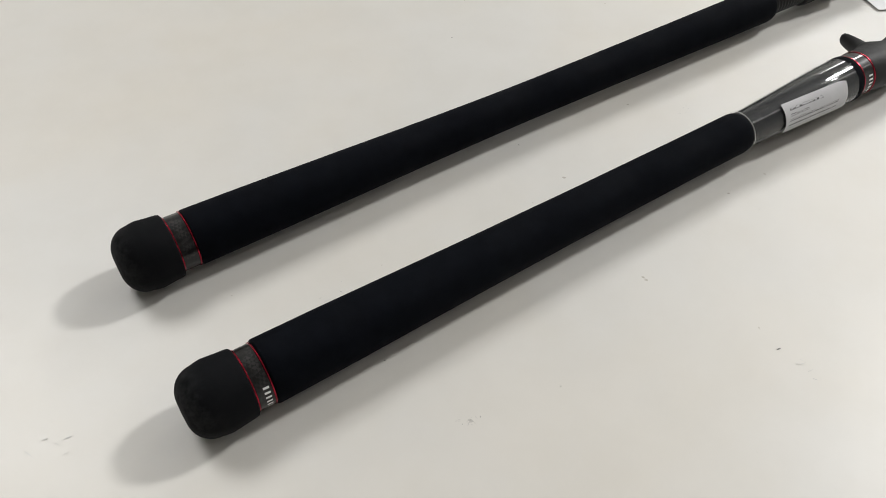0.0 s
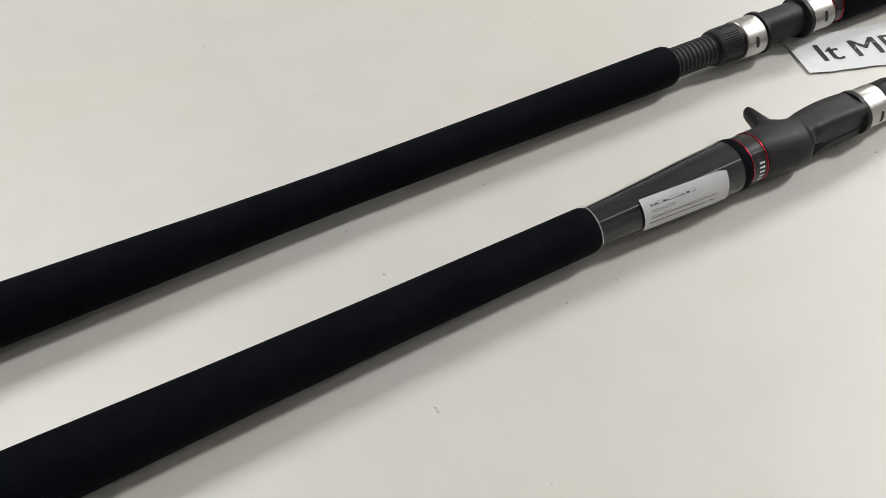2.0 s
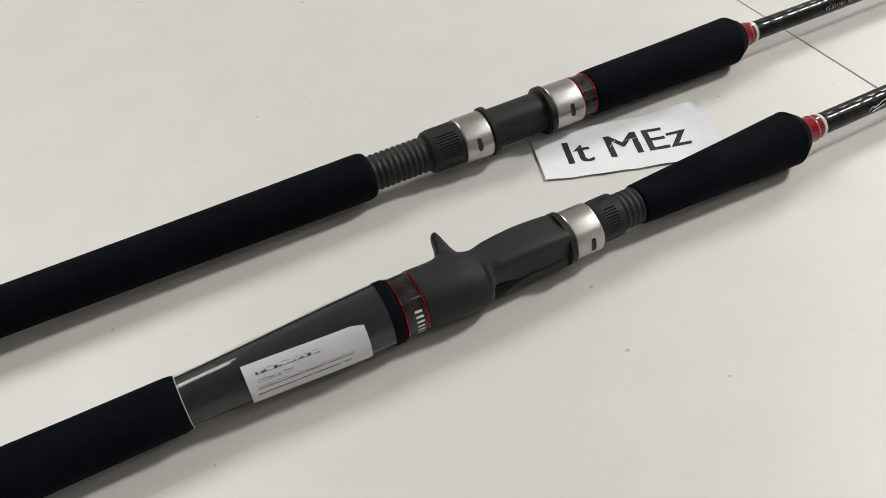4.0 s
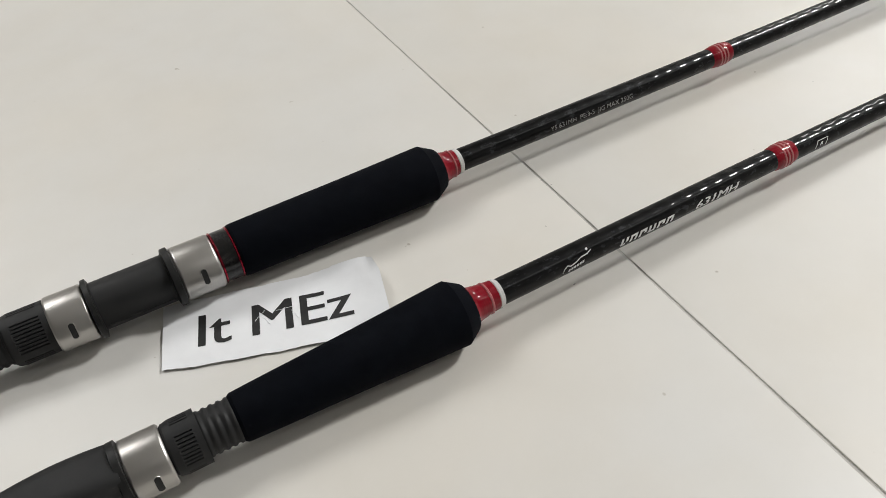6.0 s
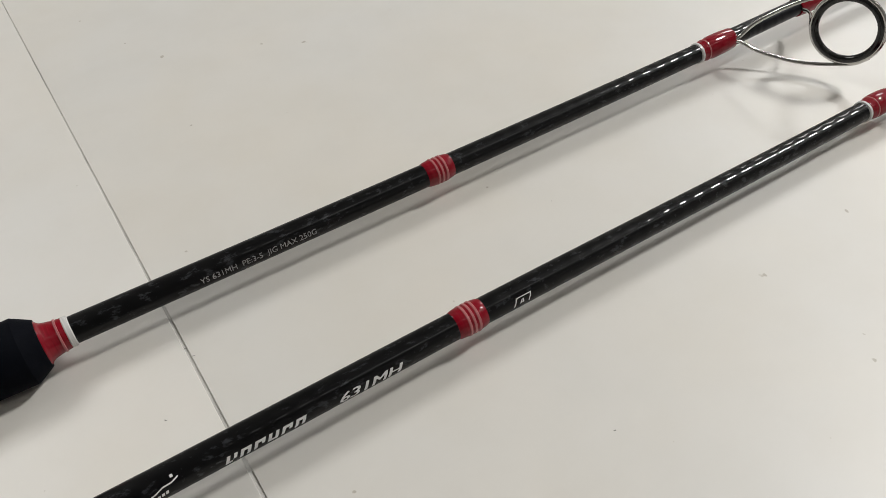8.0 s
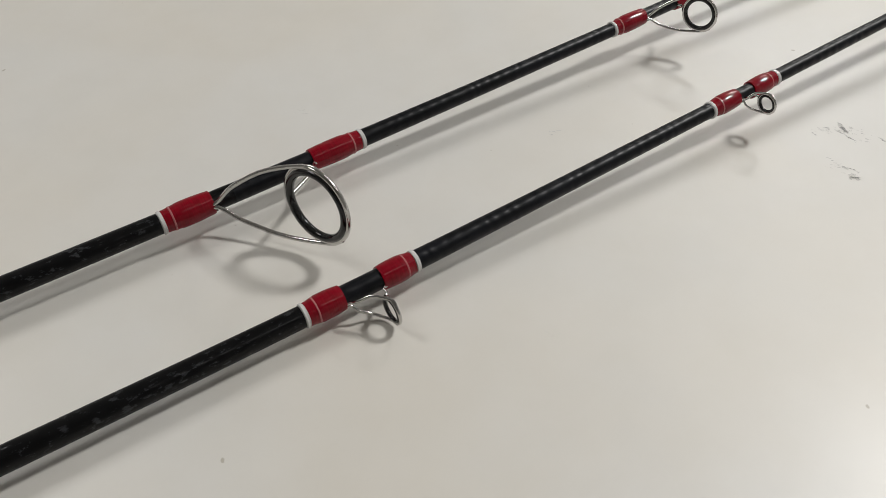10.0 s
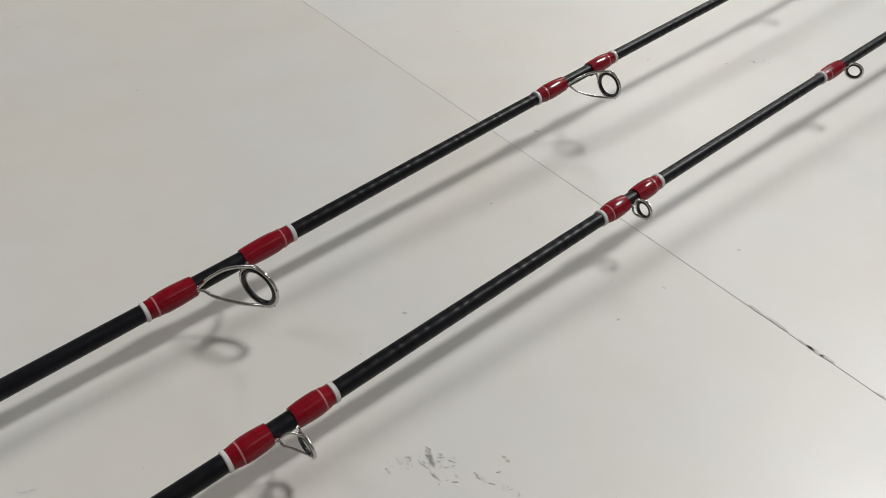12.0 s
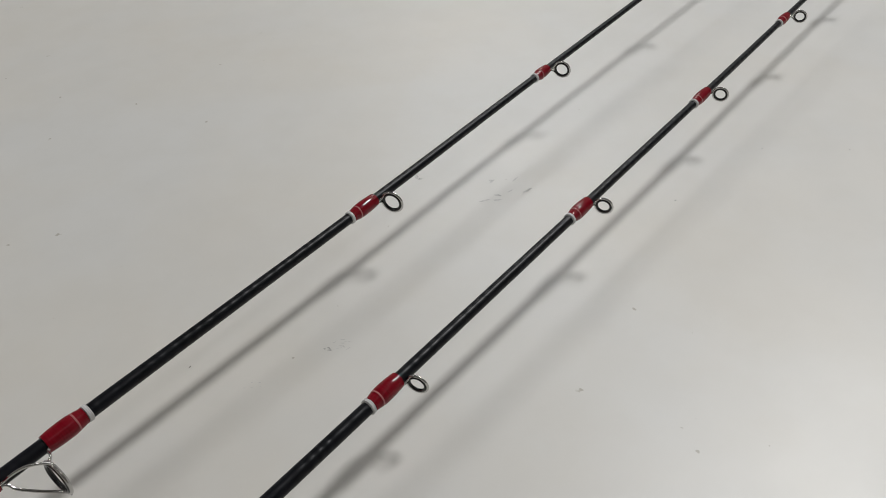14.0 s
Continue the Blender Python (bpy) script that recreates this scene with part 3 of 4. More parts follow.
# ------------------------------------------------ casting rod
cast = Rod([(0.08, -0.0719, 0.0135), (0.3, -0.0700, 0.0124), (0.42, -0.0695, 0.0121), (0.595, -0.0685, 0.0112), (0.66, -0.0675, 0.0102), (0.75, -0.0657, 0.0088), (0.93, -0.0643, 0.0075), (1.11, -0.0628, 0.0130),
            (1.26, -0.0617, 0.0184), (1.38, -0.0618, 0.0224), (1.48, -0.0618, 0.0254), (1.6, -0.0609, 0.0275), (1.75, -0.0587, 0.0295), (2.0, -0.0560, 0.034)], BLANK)
rod_b = thing("fishing_rod", (0.082, -0.072, 0.0), "black trigger-grip casting rod with a film-wrapped grey cone, on tiles", "fishing rod", "pair of fishing rods")
butt_cap(cast, 0.0852, 0.1075, 0.0135, rod_b)
trim_ring(cast, 0.1077, 0.1140, 0.0113, rod_b, True, radians(205))
GRIP_B = [(0.114, 0.0121), (0.14, 0.0118), (0.17, 0.0112), (0.20, 0.0106), (0.23, 0.0102), (0.26, 0.0098), (0.29, 0.0096), (0.32, 0.0094), (0.35, 0.0094)]
lathe(cast, "rear_grip", [(0.1141, 0.0108), (0.1146, 0.0117)] + smooth_profile(GRIP_B, 0.1152, 0.3462, 44) + [(0.3480, 0.0092), (0.3492, 0.0088), (0.3495, 0.0078)], M["foam"], rod_b, "long tapered black foam grip")
CONE = [(0.347, 0.0082), (0.36, 0.0087), (0.38, 0.0096), (0.40, 0.0106), (0.4185, 0.0112)]
cone_b = lathe(cast, "cone", smooth_profile(CONE, 0.347, 0.4185, 20), M["cone"], rod_b, "glossy grey tapered section")


def film_r(x):
    return hermite(CONE, x)[0] + 0.0005


def film_wrinkle(x, a):
    return 0.00022 * math.sin(3 * a + 90 * x) * math.sin(7 * a - 140 * x + 1.3)


film_b = lathe(cast, "shrink_film", [(x, film_r(x)) for x in np.linspace(0.3497, 0.4182, 26)], M["film"], rod_b, "clear crinkled protective film", seg=64, shape=film_wrinkle, caps=False, sharp=80)
# thin white ring: paints the bright glint along the clear film's edge
finish("film_edge", *tube("", [cast.point(0.3494, 2 * math.pi * k / 48, 0.0094) for k in range(49)], 0.00010, None, None, seg=6), M["white_ink"], film_b)


def sticker_flat():
    uv, faces = [], []
    nu, nv = 20, 14
    for i in range(nu + 1):
        for j in range(nv + 1):
            u, v = 0.0405 * i / nu, 0.0150 * j / nv
            if i > nu - 3 and j > nv - 3:
                v -= 0.0005 * (i - nu + 2) * (j - nv + 2) / 2
            uv.append((u, v))
    for i in range(nu):
        for j in range(nv):
            a = i * (nv + 1) + j
            faces.append((a, a + nv + 1, a + nv + 2, a + 1))
    return uv, faces


sticker = wrapped(cast, "sticker", sticker_flat(), 0.3688, radians(199), lambda x: film_r(x) + 0.0003, M["sticker"], rod_b, "white paper sticker with rows of small print")
rng = random.Random(4)
quads = []
for v, u0, u1, h in ((0.0108, 0.0024, 0.0245, 0.0012), (0.0082, 0.0024, 0.0140, 0.0010), (0.0058, 0.0020, 0.0340, 0.0010), (0.0036, 0.0018, 0.0330, 0.0005)):
    u = u0
    while u < u1:
        step = rng.uniform(0.0005, 0.0014)
        quads.append(bar(u, v, min(u + step, u1), v + h * rng.uniform(0.75, 1.2), 0.1))
        u += step + (rng.uniform(0.0008, 0.0012) if rng.random() < 0.12 else rng.uniform(0.00008, 0.00018))
wrapped(cast, "print_rows", flat_quads(quads, 1), 0.3688, radians(199), lambda x: film_r(x) + 0.0003, M["faint_ink"], sticker)
lathe(cast, "foam_collar", [(0.4180, 0.0095), (0.4183, 0.0112), (0.4190, 0.0114), (0.4222, 0.0113), (0.4228, 0.0108)], M["foam"], rod_b, "narrow black foam collar")
trim_ring(cast, 0.4232, 0.4310, 0.0106, rod_b, True, radians(205))


def trigger_seat(rod, parent):
    """The grey trigger seat: a swollen palm part that steps down to the flat bed for the reel foot."""
    rows = [  # x, then radii towards +y, up, -y, down
        (0.4308, 0.0103, 0.0103, 0.0103, 0.0103), (0.4316, 0.0107, 0.0108, 0.0109, 0.0107), (0.4370, 0.0104, 0.0109, 0.0115, 0.0111), (0.4430, 0.0100, 0.0107, 0.0121, 0.0114),
        (0.4480, 0.0092, 0.0104, 0.0124, 0.0115), (0.4515, 0.0083, 0.0100, 0.0124, 0.0115), (0.4540, 0.0077, 0.0098, 0.0121, 0.0114), (0.4556, 0.0075, 0.0097, 0.0114, 0.0111), (0.4568, 0.0075, 0.0097, 0.0099, 0.0107),
        (0.4578, 0.0076, 0.0097, 0.0091, 0.0104), (0.4610, 0.0080, 0.0097, 0.0088, 0.0099), (0.4660, 0.0086, 0.0098, 0.0087, 0.0096), (0.4740, 0.0092, 0.0096, 0.0086, 0.0093), (0.4820, 0.0091, 0.0091, 0.0086, 0.0091), (0.4890, 0.0086, 0.0084, 0.0086, 0.0088)]
    seg, n = 128, 150
    verts, faces = [], []

    def trough(f):
        """The angle at which the scooped channel runs."""
        return radians(191 - 4 * f)
    for x in np.linspace(rows[0][0], rows[-1][0], n):
        e, t, w, b = hermite(rows, x)
        for k in range(seg):
            a = 2 * math.pi * k / seg
            ca, sa = math.cos(a), math.sin(a)
            ry, rz = (e if ca > 0 else w), (t if sa > 0 else b)
            p = 2.0 + (2.4 if ca < 0 else 0.8) * min(1.0, max(0.0, (x - 0.4545) / 0.006))
            r = (abs(ca / ry) ** p + abs(sa / rz) ** p) ** (-1 / p) + 0.0036 * math.exp(-(((x - 0.4480) / 0.0052) ** 2)) * max(0.0, math.cos(a - 0.12)) ** 5
            f = min(1.0, max(0.0, (x - 0.4572) / 0.028))
            ends = min(1.0, max(0.0, (x - 0.4564) / 0.0012)) * min(1.0, max(0.0, (0.4865 - x) / 0.002))
            start = math.exp(-((f / 0.24) ** 2))
            r -= (0.0046 * start + 0.0010) * ends * math.exp(-(((a - trough(f) - 0.10 * start) / (0.30 * start + 0.06)) ** 6))
            verts.append(rod.point(x, a, r))
    for i in range(n - 1):
        for k in range(seg):
            a, b = i * seg + k, i * seg + (k + 1) % seg
            faces.append((a, b, b + seg, a + seg))
    faces += [tuple(range(seg)), tuple(range((n - 1) * seg, n * seg))]
    body = finish("reel_seat", verts, faces, M["seat"], parent, "matt grey reel seat with a finger trigger", sharp=50)
    # the trigger: a blunt finger that grows out of the far side
    spine = [((0.4476, 0.0050), 0.0070, 0.0030), ((0.4478, 0.0082), 0.0068, 0.0034), ((0.4481, 0.0102), 0.0062, 0.0036), ((0.4484, 0.0118), 0.0050, 0.0036), ((0.4488, 0.0138), 0.0040, 0.0035), ((0.4492, 0.0170), 0.0030, 0.0033), ((0.4495, 0.0205), 0.0024, 0.0029), ((0.4497, 0.0226), 0.0018, 0.0023), ((0.4498, 0.0236), 0.0009, 0.0012)]
    verts, faces, seg = [], [], 20
    c = rod.at(0.449)
    for (x, out), hx, hz in spine:
        for k in range(seg):
            a = 2 * math.pi * k / seg
            verts.append((x + hx * 0.84 * math.cos(a), c.y + out, c.z + 0.001 + hz * 1.25 * math.sin(a)))
    for i in range(len(spine) - 1):
        for k in range(seg):
            a, b = i * seg + k, i * seg + (k + 1) % seg
            faces.append((a, b, b + seg, a + seg))
    faces += [tuple(range(seg)), tuple(range((len(spine) - 1) * seg, len(spine) * seg))]
    finish("trigger", verts, faces, M["seat"], body, "blunt finger trigger", sharp=70)
    # black seam tube on the channel floor, deepens the channel's shade by colour
    line = [rod.point(0.4575 + 0.028 * f, trough(f) - 0.02, 0.0082) for f in np.linspace(0.02, 0.98, 16)]
    finish("seam", *tube("", line, 0.00030, None, None, seg=8), M["black"], body)
    return body


trigger_seat(cast, rod_b)
hood(cast, 0.4905, 0.5022, 0.0088, 0.0014, (0.4972, radians(174)), -1, rod_b)
knurled_nut(cast, 0.5022, 0.5125, 0.0084, rod_b)
threaded_sleeve(cast, 0.5118, 0.5232, 0.0067, 0.00715, 5, rod_b)
FORE_B = [(0.5225, 0.0077), (0.535, 0.0083), (0.55, 0.0089), (0.57, 0.0098), (0.585, 0.0106), (0.597, 0.0112)]
lathe(cast, "fore_grip", [(0.5222, 0.0064), (0.5226, 0.0071)] + smooth_profile(FORE_B, 0.5235, 0.5950, 30) + [(0.5970, 0.0112), (0.6016, 0.0084), (0.6020, 0.0080), (0.6021, 0.0058)], M["foam"], rod_b, "flared black foam fore grip with a bevelled end", sharp=14)
winding(cast, 0.6021, 0.6138, 0.0058, 0.0049, rod_b)
blank_b = printed_blank(cast, 0.59, rod_b)
blank_band(cast, 0.7365, 0.7470, rod_b)
# the printed series name and emblem, as plain slanted bars
quads = []
for k in range(6):
    u = 0.0041 * k
    quads += [bar(u, 0.0004, u + 0.0010, 0.0030, 0.45), bar(u + 0.0021, 0.0004 if k % 2 else 0.0014, u + 0.0031, 0.0030, 0.45), bar(u + 0.0010, 0.0022 if k % 3 else 0.0004, u + 0.0021, 0.0030 if k % 3 else 0.0011, 0.45)]
wrapped(cast, "lettering", flat_quads(quads, 3), 0.6605, radians(196), cast.r, M["white_ink"], blank_b, "bold white slanted marks")
for k in range(3):
    wrapped(cast, "lettering", flat_text("631MH", 0.0031, 0.3, 1.55), 0.6955 + 0.00016 * k, radians(194), cast.r, M["white_ink"], blank_b, "bold white model number", 0.00007 + 0.00001 * k)
peaks = [(0.0, 0.0006), (0.0008, 0.0022), (0.0022, 0.0030), (0.0034, 0.0024), (0.0060, 0.0030), (0.0078, 0.0038), (0.0105, 0.0040), (0.0125, 0.0048)]
quads = [((a[0], a[1]), (b[0], b[1]), (b[0], b[1] + 0.0004), (a[0], a[1] + 0.0004)) for a, b in zip(peaks, peaks[1:])]
quads += [bar(0.0020 + 0.0011 * k, 0.0006 + 0.0002 * k, 0.0028 + 0.0011 * k, 0.0016 + 0.0002 * k, 0.3) for k in range(6)] + [bar(0.0106, 0.0054, 0.0114, 0.0062)]
wrapped(cast, "emblem", flat_quads(quads, 1), 0.6365, radians(196), cast.r, M["white_ink"], blank_b)
quads = [bar(0.0, 0.0005, 0.0004, 0.0034, 0.4), bar(0.0054, 0.0005, 0.0058, 0.0034, 0.4), bar(0.0, 0.0031, 0.0056, 0.0034, 0.4), bar(0.0020, 0.0010, 0.0024, 0.0024, 0.5), bar(0.0034, 0.0010, 0.0038, 0.0024, 0.1), bar(0.0022, 0.0013, 0.0036, 0.0016, 0.3)]
wrapped(cast, "emblem", flat_quads(quads, 2), 0.7560, radians(190), cast.r, M["white_ink"], blank_b)
for row in ((0.9206, 0.9350, 0.9490, 0.9632, 0.9460, 0.0132, 0.0108, -4, 3, 0.0006), (1.0967, 1.1112, 1.1190, 1.1337, 1.1172, 0.0105, 0.0088, 3, 3, 0.0005),
            (1.2437, 1.2565, 1.2617, 1.2749, 1.2588, 0.0070, 0.0078, 2, -3, 0.00045), (1.3723, 1.3862, None, None, 1.3892, 0.0054, 0.0078, -11, 16, 0.00045),
            (1.4824, 1.4960, None, None, 1.4988, 0.0055, 0.0076, -11, 16, 0.00045), (1.5842, 1.5985, None, None, 1.6010, 0.0056, 0.0074, -10, 16, 0.00042),
            (1.6818, 1.6935, None, None, 1.6982, 0.0053, 0.0072, -10, 16, 0.0004), (1.7700, 1.7800, None, None, 1.7846, 0.0050, 0.0070, -10, 16, 0.0004)):
    guide(cast, rod_b, *row)

# ---------------------------------------------------------------- paper slip
def paper_slip():
    """A torn slip of white paper that lies under the two rods, its far end curled up."""
    low = [(0.5089, -0.0297), (0.5255, -0.0362), (0.5480, -0.0440), (0.5635, -0.0497), (0.5805, -0.0570)]
    high = [(0.5177, -0.0020), (0.5400, -0.0085), (0.5620, -0.0152), (0.5772, -0.0180), (0.5898, -0.0250)]
    nu, nv = 46, 24
    r = random.Random(8)
    edge_a = [r.uniform(-0.00016, 0.00016) for _ in range(nu + 1)]
    edge_b = [r.uniform(-0.0002, 0.0002) for _ in range(nu + 1)]
    rows = []
    for i in range(nu + 1):
        s = i / nu
        a = Vector(hermite([(k / 4, *p) for k, p in enumerate(low)], s))
        b = Vector(hermite([(k / 4, *p) for k, p in enumerate(high)], s))
        a.y += edge_a[i] + 0.0005 * noise.noise((s * 9, 0.3, 0))
        b.y += edge_b[i] + 0.0006 * noise.noise((s * 8, 3.3, 0))
        line = []
        for j in range(nv + 1):
            t = j / nv
            p = a.lerp(b, t)
            corner = max(0.0, s - 0.93) / 0.07 * max(0.0, t - 0.80) / 0.20
            p.x -= 0.0020 * corner
            p.y -= 0.0008 * corner
            curl = 0.0052 * max(0.0, (s - 0.60) / 0.40) ** 1.4 * max(0.0, (t - 0.12) / 0.88) ** 0.6
            wave = 0.0004 * (noise.noise((p.x * 60, p.y * 70, 1.0)) + 1) + 0.00022 * abs(noise.noise((p.x * 210, p.y * 150, 5.0)))
            press = max(0.0, 1 - abs(p.y + 0.002) / 0.008)
            line.append(Vector((p.x, p.y, 0.0004 + curl + wave * (1 - 0.9 * press))))
        rows.append(line)
    verts, faces = [], []
    for up in (0, 1):
        for line in rows:
            verts += [p + Vector((0, 0, 0.00014 * up)) for p in line]
    w, n = nv + 1, (nu + 1) * (nv + 1)
    for i in range(nu):
        for j in range(nv):
            a = i * w + j
            faces += [(a, a + 1, a + w + 1, a + w), (n + a, n + a + w, n + a + w + 1, n + a + 1)]
    rim = [i * w for i in range(nu + 1)] + [nu * w + j for j in range(1, w)] + [i * w + nv for i in range(nu - 1, -1, -1)] + [j for j in range(nv - 1, 0, -1)]
    for a, b in zip(rim, rim[1:] + rim[:1]):
        faces.append((a, b, n + b, n + a))
    slip = tagged(finish("paper_slip", verts, faces, M["paper"], None, "", 60), "torn white paper slip with bold black words, under the rods", "paper")
    slip["base"] = (0, 0, 0)
    # the words, draped on the paper
    uv, tf = flat_text("It MEz", 0.0141, 0.0, 1.02)
    wide = max(u for u, _ in uv)
    start, along = Vector((0.5224, -0.0268)), Vector((0.0515, -0.0166))
    along.normalize()
    across = Vector((-along.y, along.x)) + along * 0.02
    scale = 0.0522 / wide

    def height(x, y):
        best = min((p for line in rows for p in line), key=lambda p: (p.x - x) ** 2 + (p.y - y) ** 2)
        near = sorted((p for line in rows for p in line if abs(p.x - best.x) < 0.005 and abs(p.y - best.y) < 0.005), key=lambda p: (p.x - x) ** 2 + (p.y - y) ** 2)[:4]
        wsum = sum(1 / (1e-7 + (p.x - x) ** 2 + (p.y - y) ** 2) for p in near)
        return sum(p.z / (1e-7 + (p.x - x) ** 2 + (p.y - y) ** 2) for p in near) / wsum
    bm = bmesh.new()
    vs = [bm.verts.new((u * scale, v, 0)) for u, v in uv]
    for f in tf:
        try:
            bm.faces.new([vs[i] for i in f])
        except ValueError:
            pass
    for k in range(1, 40):
        bmesh.ops.bisect_plane(bm, geom=bm.verts[:] + bm.edges[:] + bm.faces[:], plane_co=(0.0522 * k / 40, 0, 0), plane_no=(1, 0, 0))
    bm.verts.index_update()
    tv, tf = [], []
    for k, thick in enumerate((-0.00025, 0.0, 0.00025)):
        n0 = len(tv)
        for v in bm.verts:
            p = start + along * (v.co.x + thick) + across * v.co.y
            tv.append((p.x, p.y, height(p.x, p.y) + 0.00024 + 0.00001 * k))
        tf += [tuple(v.index + n0 for v in f.verts) for f in bm.faces]
    bm.free()
    finish("lettering", tv, tf, M["ink"], slip, "bold black printed words")
    # pale cracks where the print has flaked along creases
    crack = random.Random(21)
    for u, v, long, turn in ((0.0205, 0.0085, 0.0060, 0.9), (0.0225, 0.0060, 0.0045, -1.0), (0.0290, 0.0095, 0.0065, 0.15), (0.0325, 0.0060, 0.0060, -1.1)):
        pts = []
        for k in range(7):
            d = long * (k / 6 - 0.5)
            p = start + along * (u + d * math.cos(turn) + crack.gauss(0, 0.00025)) + across * (v + d * math.sin(turn) + crack.gauss(0, 0.00025))
            pts.append((p.x, p.y, height(p.x, p.y) + 0.00026))
        finish("crease", *tube("", pts, 0.00010, None, None, seg=6, flat=0.5), M["paper"], slip)


paper_slip()

# ---------------------------------------------------------------- scuffs and grit on the floor
def blot(x, y, long, wide, turn, rng):
    """A flat, ragged mark."""
    n = 14
    verts = [(x, y, 0.00012)]
    c, s = math.cos(turn), math.sin(turn)
    for k in range(n):
        a = 2 * math.pi * k / n
        q = rng.uniform(0.45, 1.1)
        u, v = long * math.cos(a) * q, wide * math.sin(a) * q
        verts.append((x + c * u - s * v, y + s * u + c * v, 0.00012))
    return verts, [(0, 1 + k, 1 + (k + 1) % n) for k in range(n)]


def scatter(spots, spread, seed, thin=1.0):
    rng = random.Random(seed)
    out = []
    for x, y, size in spots:
        for _ in range(spread):
            far = size * (1.6 if spread > 1 else 0.2)
            out.append(blot(x + rng.gauss(0, far), y + rng.gauss(0, far), size * rng.uniform(0.35, 1.0), size * thin * rng.uniform(0.15, 0.4), rng.uniform(-1.2, 0.3), rng))
    return joined(*out)


GRIT = [(0.156, -0.082, 0.0008), (0.271, -0.011, 0.0008), (0.28, -0.158, 0.0012), (0.295, 0.08, 0.0009), (0.134, -0.046, 0.0006), (0.202, -0.126, 0.0008), (0.331, -0.103, 0.0006),
        (0.666, -0.019, 0.0013), (0.643, -0.071, 0.0008), (0.652, -0.041, 0.0010), (0.757, -0.117, 0.0006), (0.801, -0.030, 0.0005), (1.178, -0.134, 0.0007), (1.611, -0.087, 0.0008),
        (1.551, -0.074, 0.0008), (1.633, -0.119, 0.0007), (1.361, 0.016, 0.0016), (1.221, 0.164, 0.0008), (0.667, -0.023, 0.0008)]
SMEARS = [(0.155, -0.042, 0.0016), (0.281, -0.169, 0.0014), (0.168, -0.12, 0.0010), (0.045, -0.051, 0.0022), (0.355, -0.035, 0.0014), (1.048, -0.028, 0.0022),
          (0.973, 0.044, 0.0014), (0.986, -0.108, 0.0010), (1.401, -0.019, 0.0014), (1.370, -0.011, 0.0009)]
tagged(finish("floor_grit", *scatter(GRIT, 1, 3), M["scuff"]), "small dark specks of grit on the tiles", "dirt", kind="stuff")
tagged(finish("floor_smears", *scatter(SMEARS, 5, 5, 0.35), M["stain"]), "faint grey smears on the tiles", "dirt", kind="stuff")
rng = random.Random(12)
marks = []
for x, y, n, spread in ((1.147, -0.094, 14, 0.0035), (1.126, -0.104, 10, 0.0022), (1.1255, -0.1125, 22, 0.0011), (1.156, -0.110, 5, 0.0040), (1.174, -0.149, 22, 0.0011)):
    for _ in range(n):
        lean = rng.gauss(-0.8, 0.45)
        marks.append(blot(x + rng.gauss(0, spread * 0.5), y + rng.gauss(0, spread), abs(rng.gauss(0, 0.0006)) + 0.0002, rng.uniform(0.00004, 0.00020), lean, rng))
tagged(finish("shoe_scuffs", *joined(*marks), M["streak"]), "grey streaky shoe scuffs on the tiles", "dirt", kind="stuff")
marks = [blot(x, y, long, wide, turn, rng) for x, y, long, wide, turn in ((1.147, -0.094, 0.0085, 0.0065, -0.9), (1.138, -0.087, 0.0060, 0.0035, -0.6), (1.126, -0.107, 0.0090, 0.0030, -1.2), (1.156, -0.110, 0.0110, 0.0022, -1.1),
                                                                    (1.400, -0.019, 0.0055, 0.0026, -0.7), (1.500, 0.030, 0.0075, 0.0040, -0.8), (0.168, -0.120, 0.0060, 0.0020, -0.5))]
tagged(finish("floor_smudges", *joined(*marks), M["smudge"]), "thin grey smudges rubbed into the tiles", "dirt", kind="stuff")
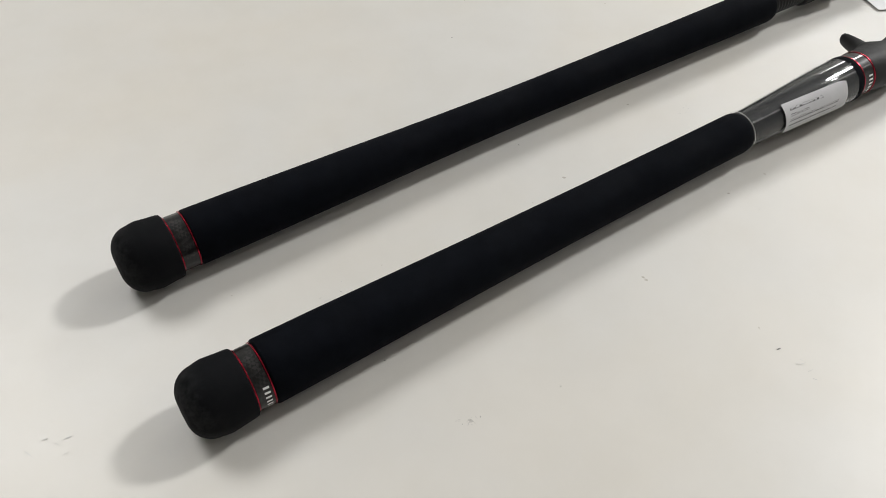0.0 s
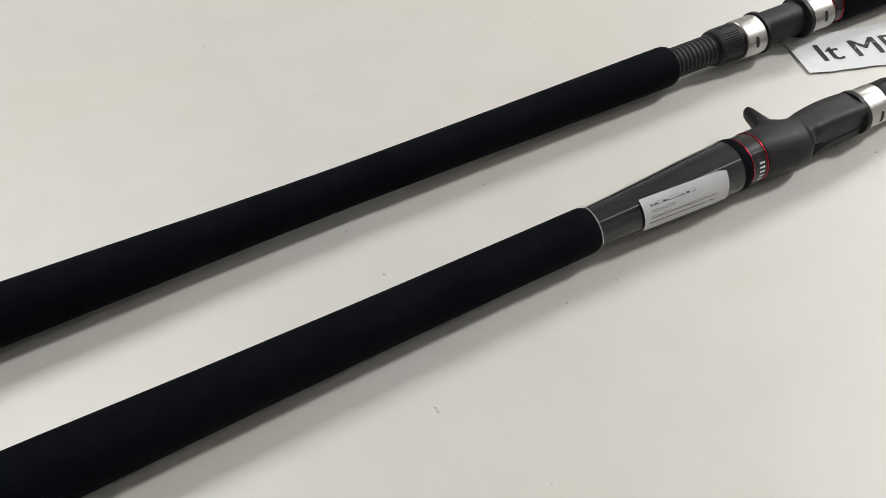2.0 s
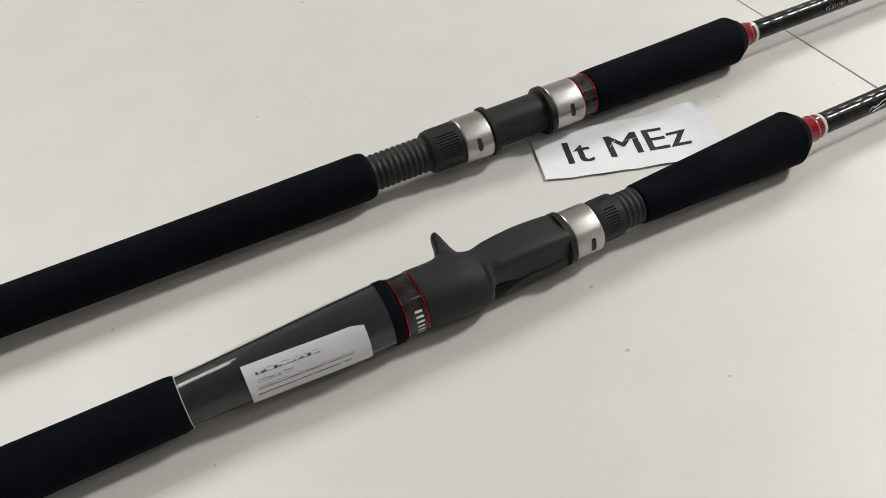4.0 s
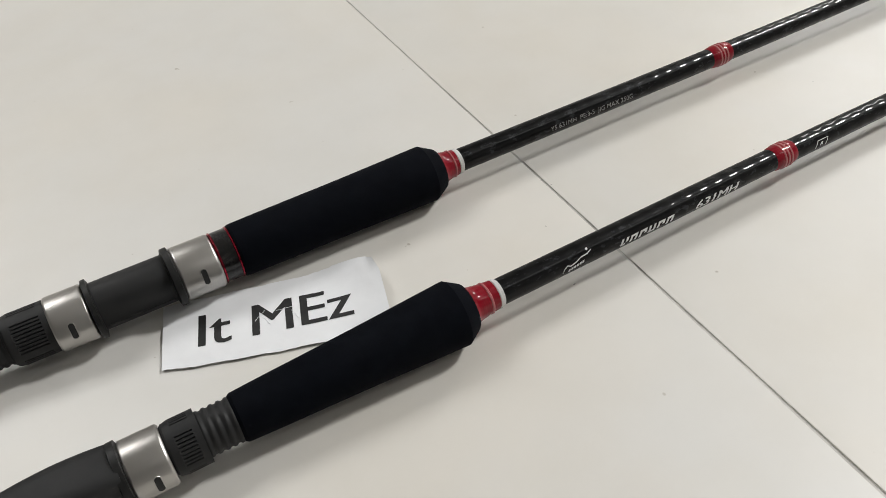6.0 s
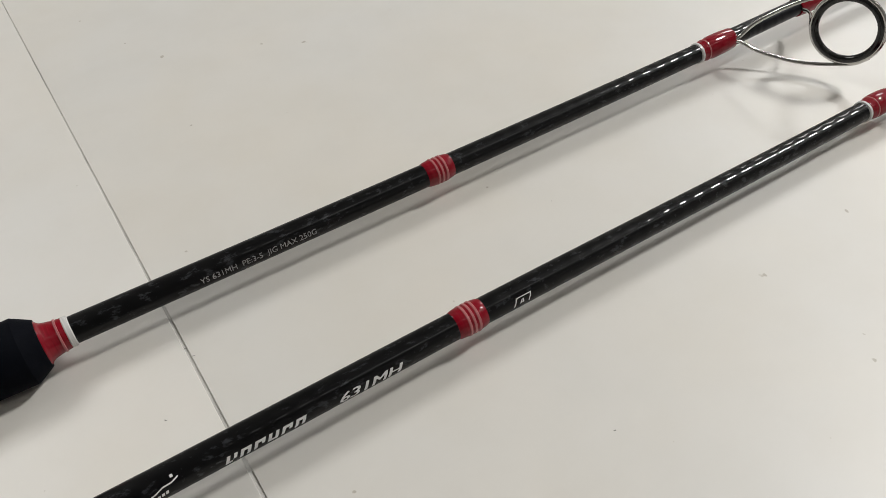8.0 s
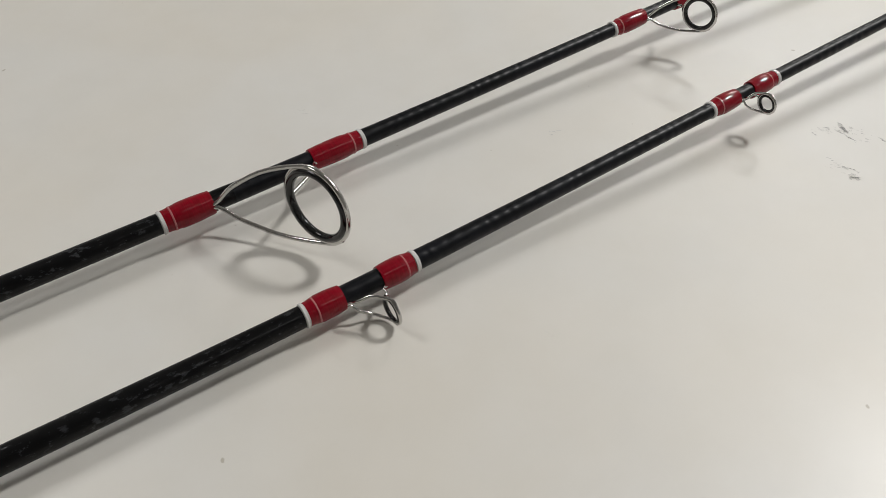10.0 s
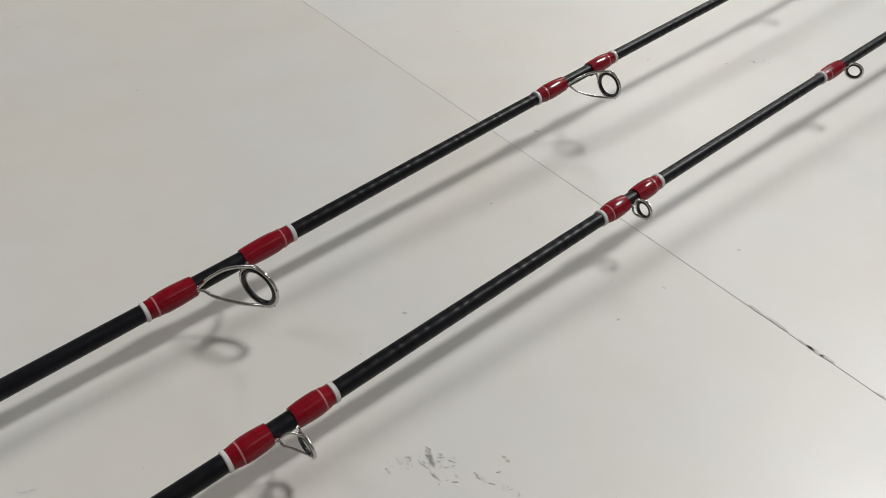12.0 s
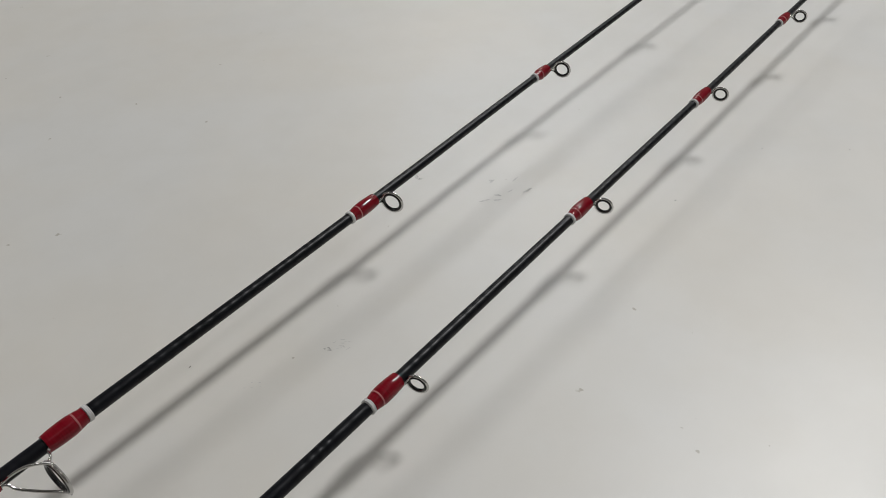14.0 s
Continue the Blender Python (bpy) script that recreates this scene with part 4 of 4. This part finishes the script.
marks = [blot(1.2668 + rng.gauss(0, 0.0003), y, rng.uniform(0.002, 0.005), rng.uniform(0.0004, 0.0008), 1.57 + rng.gauss(0, 0.08), rng) for y in (-0.115, -0.121, -0.125, -0.134, -0.138, -0.142, -0.160, -0.166)]
marks += [blot(1.512 + rng.gauss(0, 0.006), -0.012 + rng.gauss(0, 0.007), rng.uniform(0.001, 0.003), rng.uniform(0.0003, 0.0008), rng.uniform(-1.4, 0.2), rng) for _ in range(9)]
tagged(finish("joint_grime", *joined(*marks), M["stain"]), "grey grime along the tile joint", "dirt", kind="stuff")

# ---------------------------------------------------------------- floor tiles
def tile_mesh(wide, deep, taper=0.0, shift=0.0):
    """A tile with eased edges; taper and shift skew its left edge, as a tile cut slightly out of square."""
    me = bpy.data.meshes.new("tile")
    b = 0.0002
    rings = [(0.0, -0.008), (0.0, -b), (b * 0.35, -b * 0.3), (b, 0.0)]
    verts, faces = [], []
    for inset, z in rings:
        x, y = wide / 2 - inset, deep / 2 - inset
        verts += [(-x + taper - shift, -y, z), (x, -y, z), (x, y, z), (-x - taper - shift, y, z)]
    for i in range(len(rings) - 1):
        for k in range(4):
            a, c = i * 4 + k, i * 4 + (k + 1) % 4
            faces.append((a, c, c + 4, a + 4))
    faces.append(tuple(range(len(verts) - 4, len(verts))))
    me.from_pydata(verts, [], faces)
    me.materials.append(M["tile"])
    return me


single, double = tile_mesh(TILE - GAP, DEEP - GAP), tile_mesh(2 * TILE - GAP, DEEP - GAP)
tight = tile_mesh(TILE - GAP + 0.0009, DEEP - GAP, 0.0008, 0.0003)
for i in range(-6, 9):
    for j in range(-4, 5):
        wide_one = j == 0 and i == -2
        if j == 0 and i == -1:
            continue
        snug = (i, j) == (0, 0)
        piece = new("tile", double if wide_one else tight if snug else single)
        piece.parent = floor
        piece.location = (X_JOINT + (i + (1.0 if wide_one else 0.5)) * TILE + (0.00045 if snug else 0.0), Y_JOINT + (j + 0.5) * DEEP, 0)
        # the snug tile is toned darker, the wide one slightly, all others stay white
        piece.color = (0.945, 0.94, 0.93, 1) if snug else (0.985, 0.98, 0.972, 1) if wide_one else (1, 1, 1, 1)
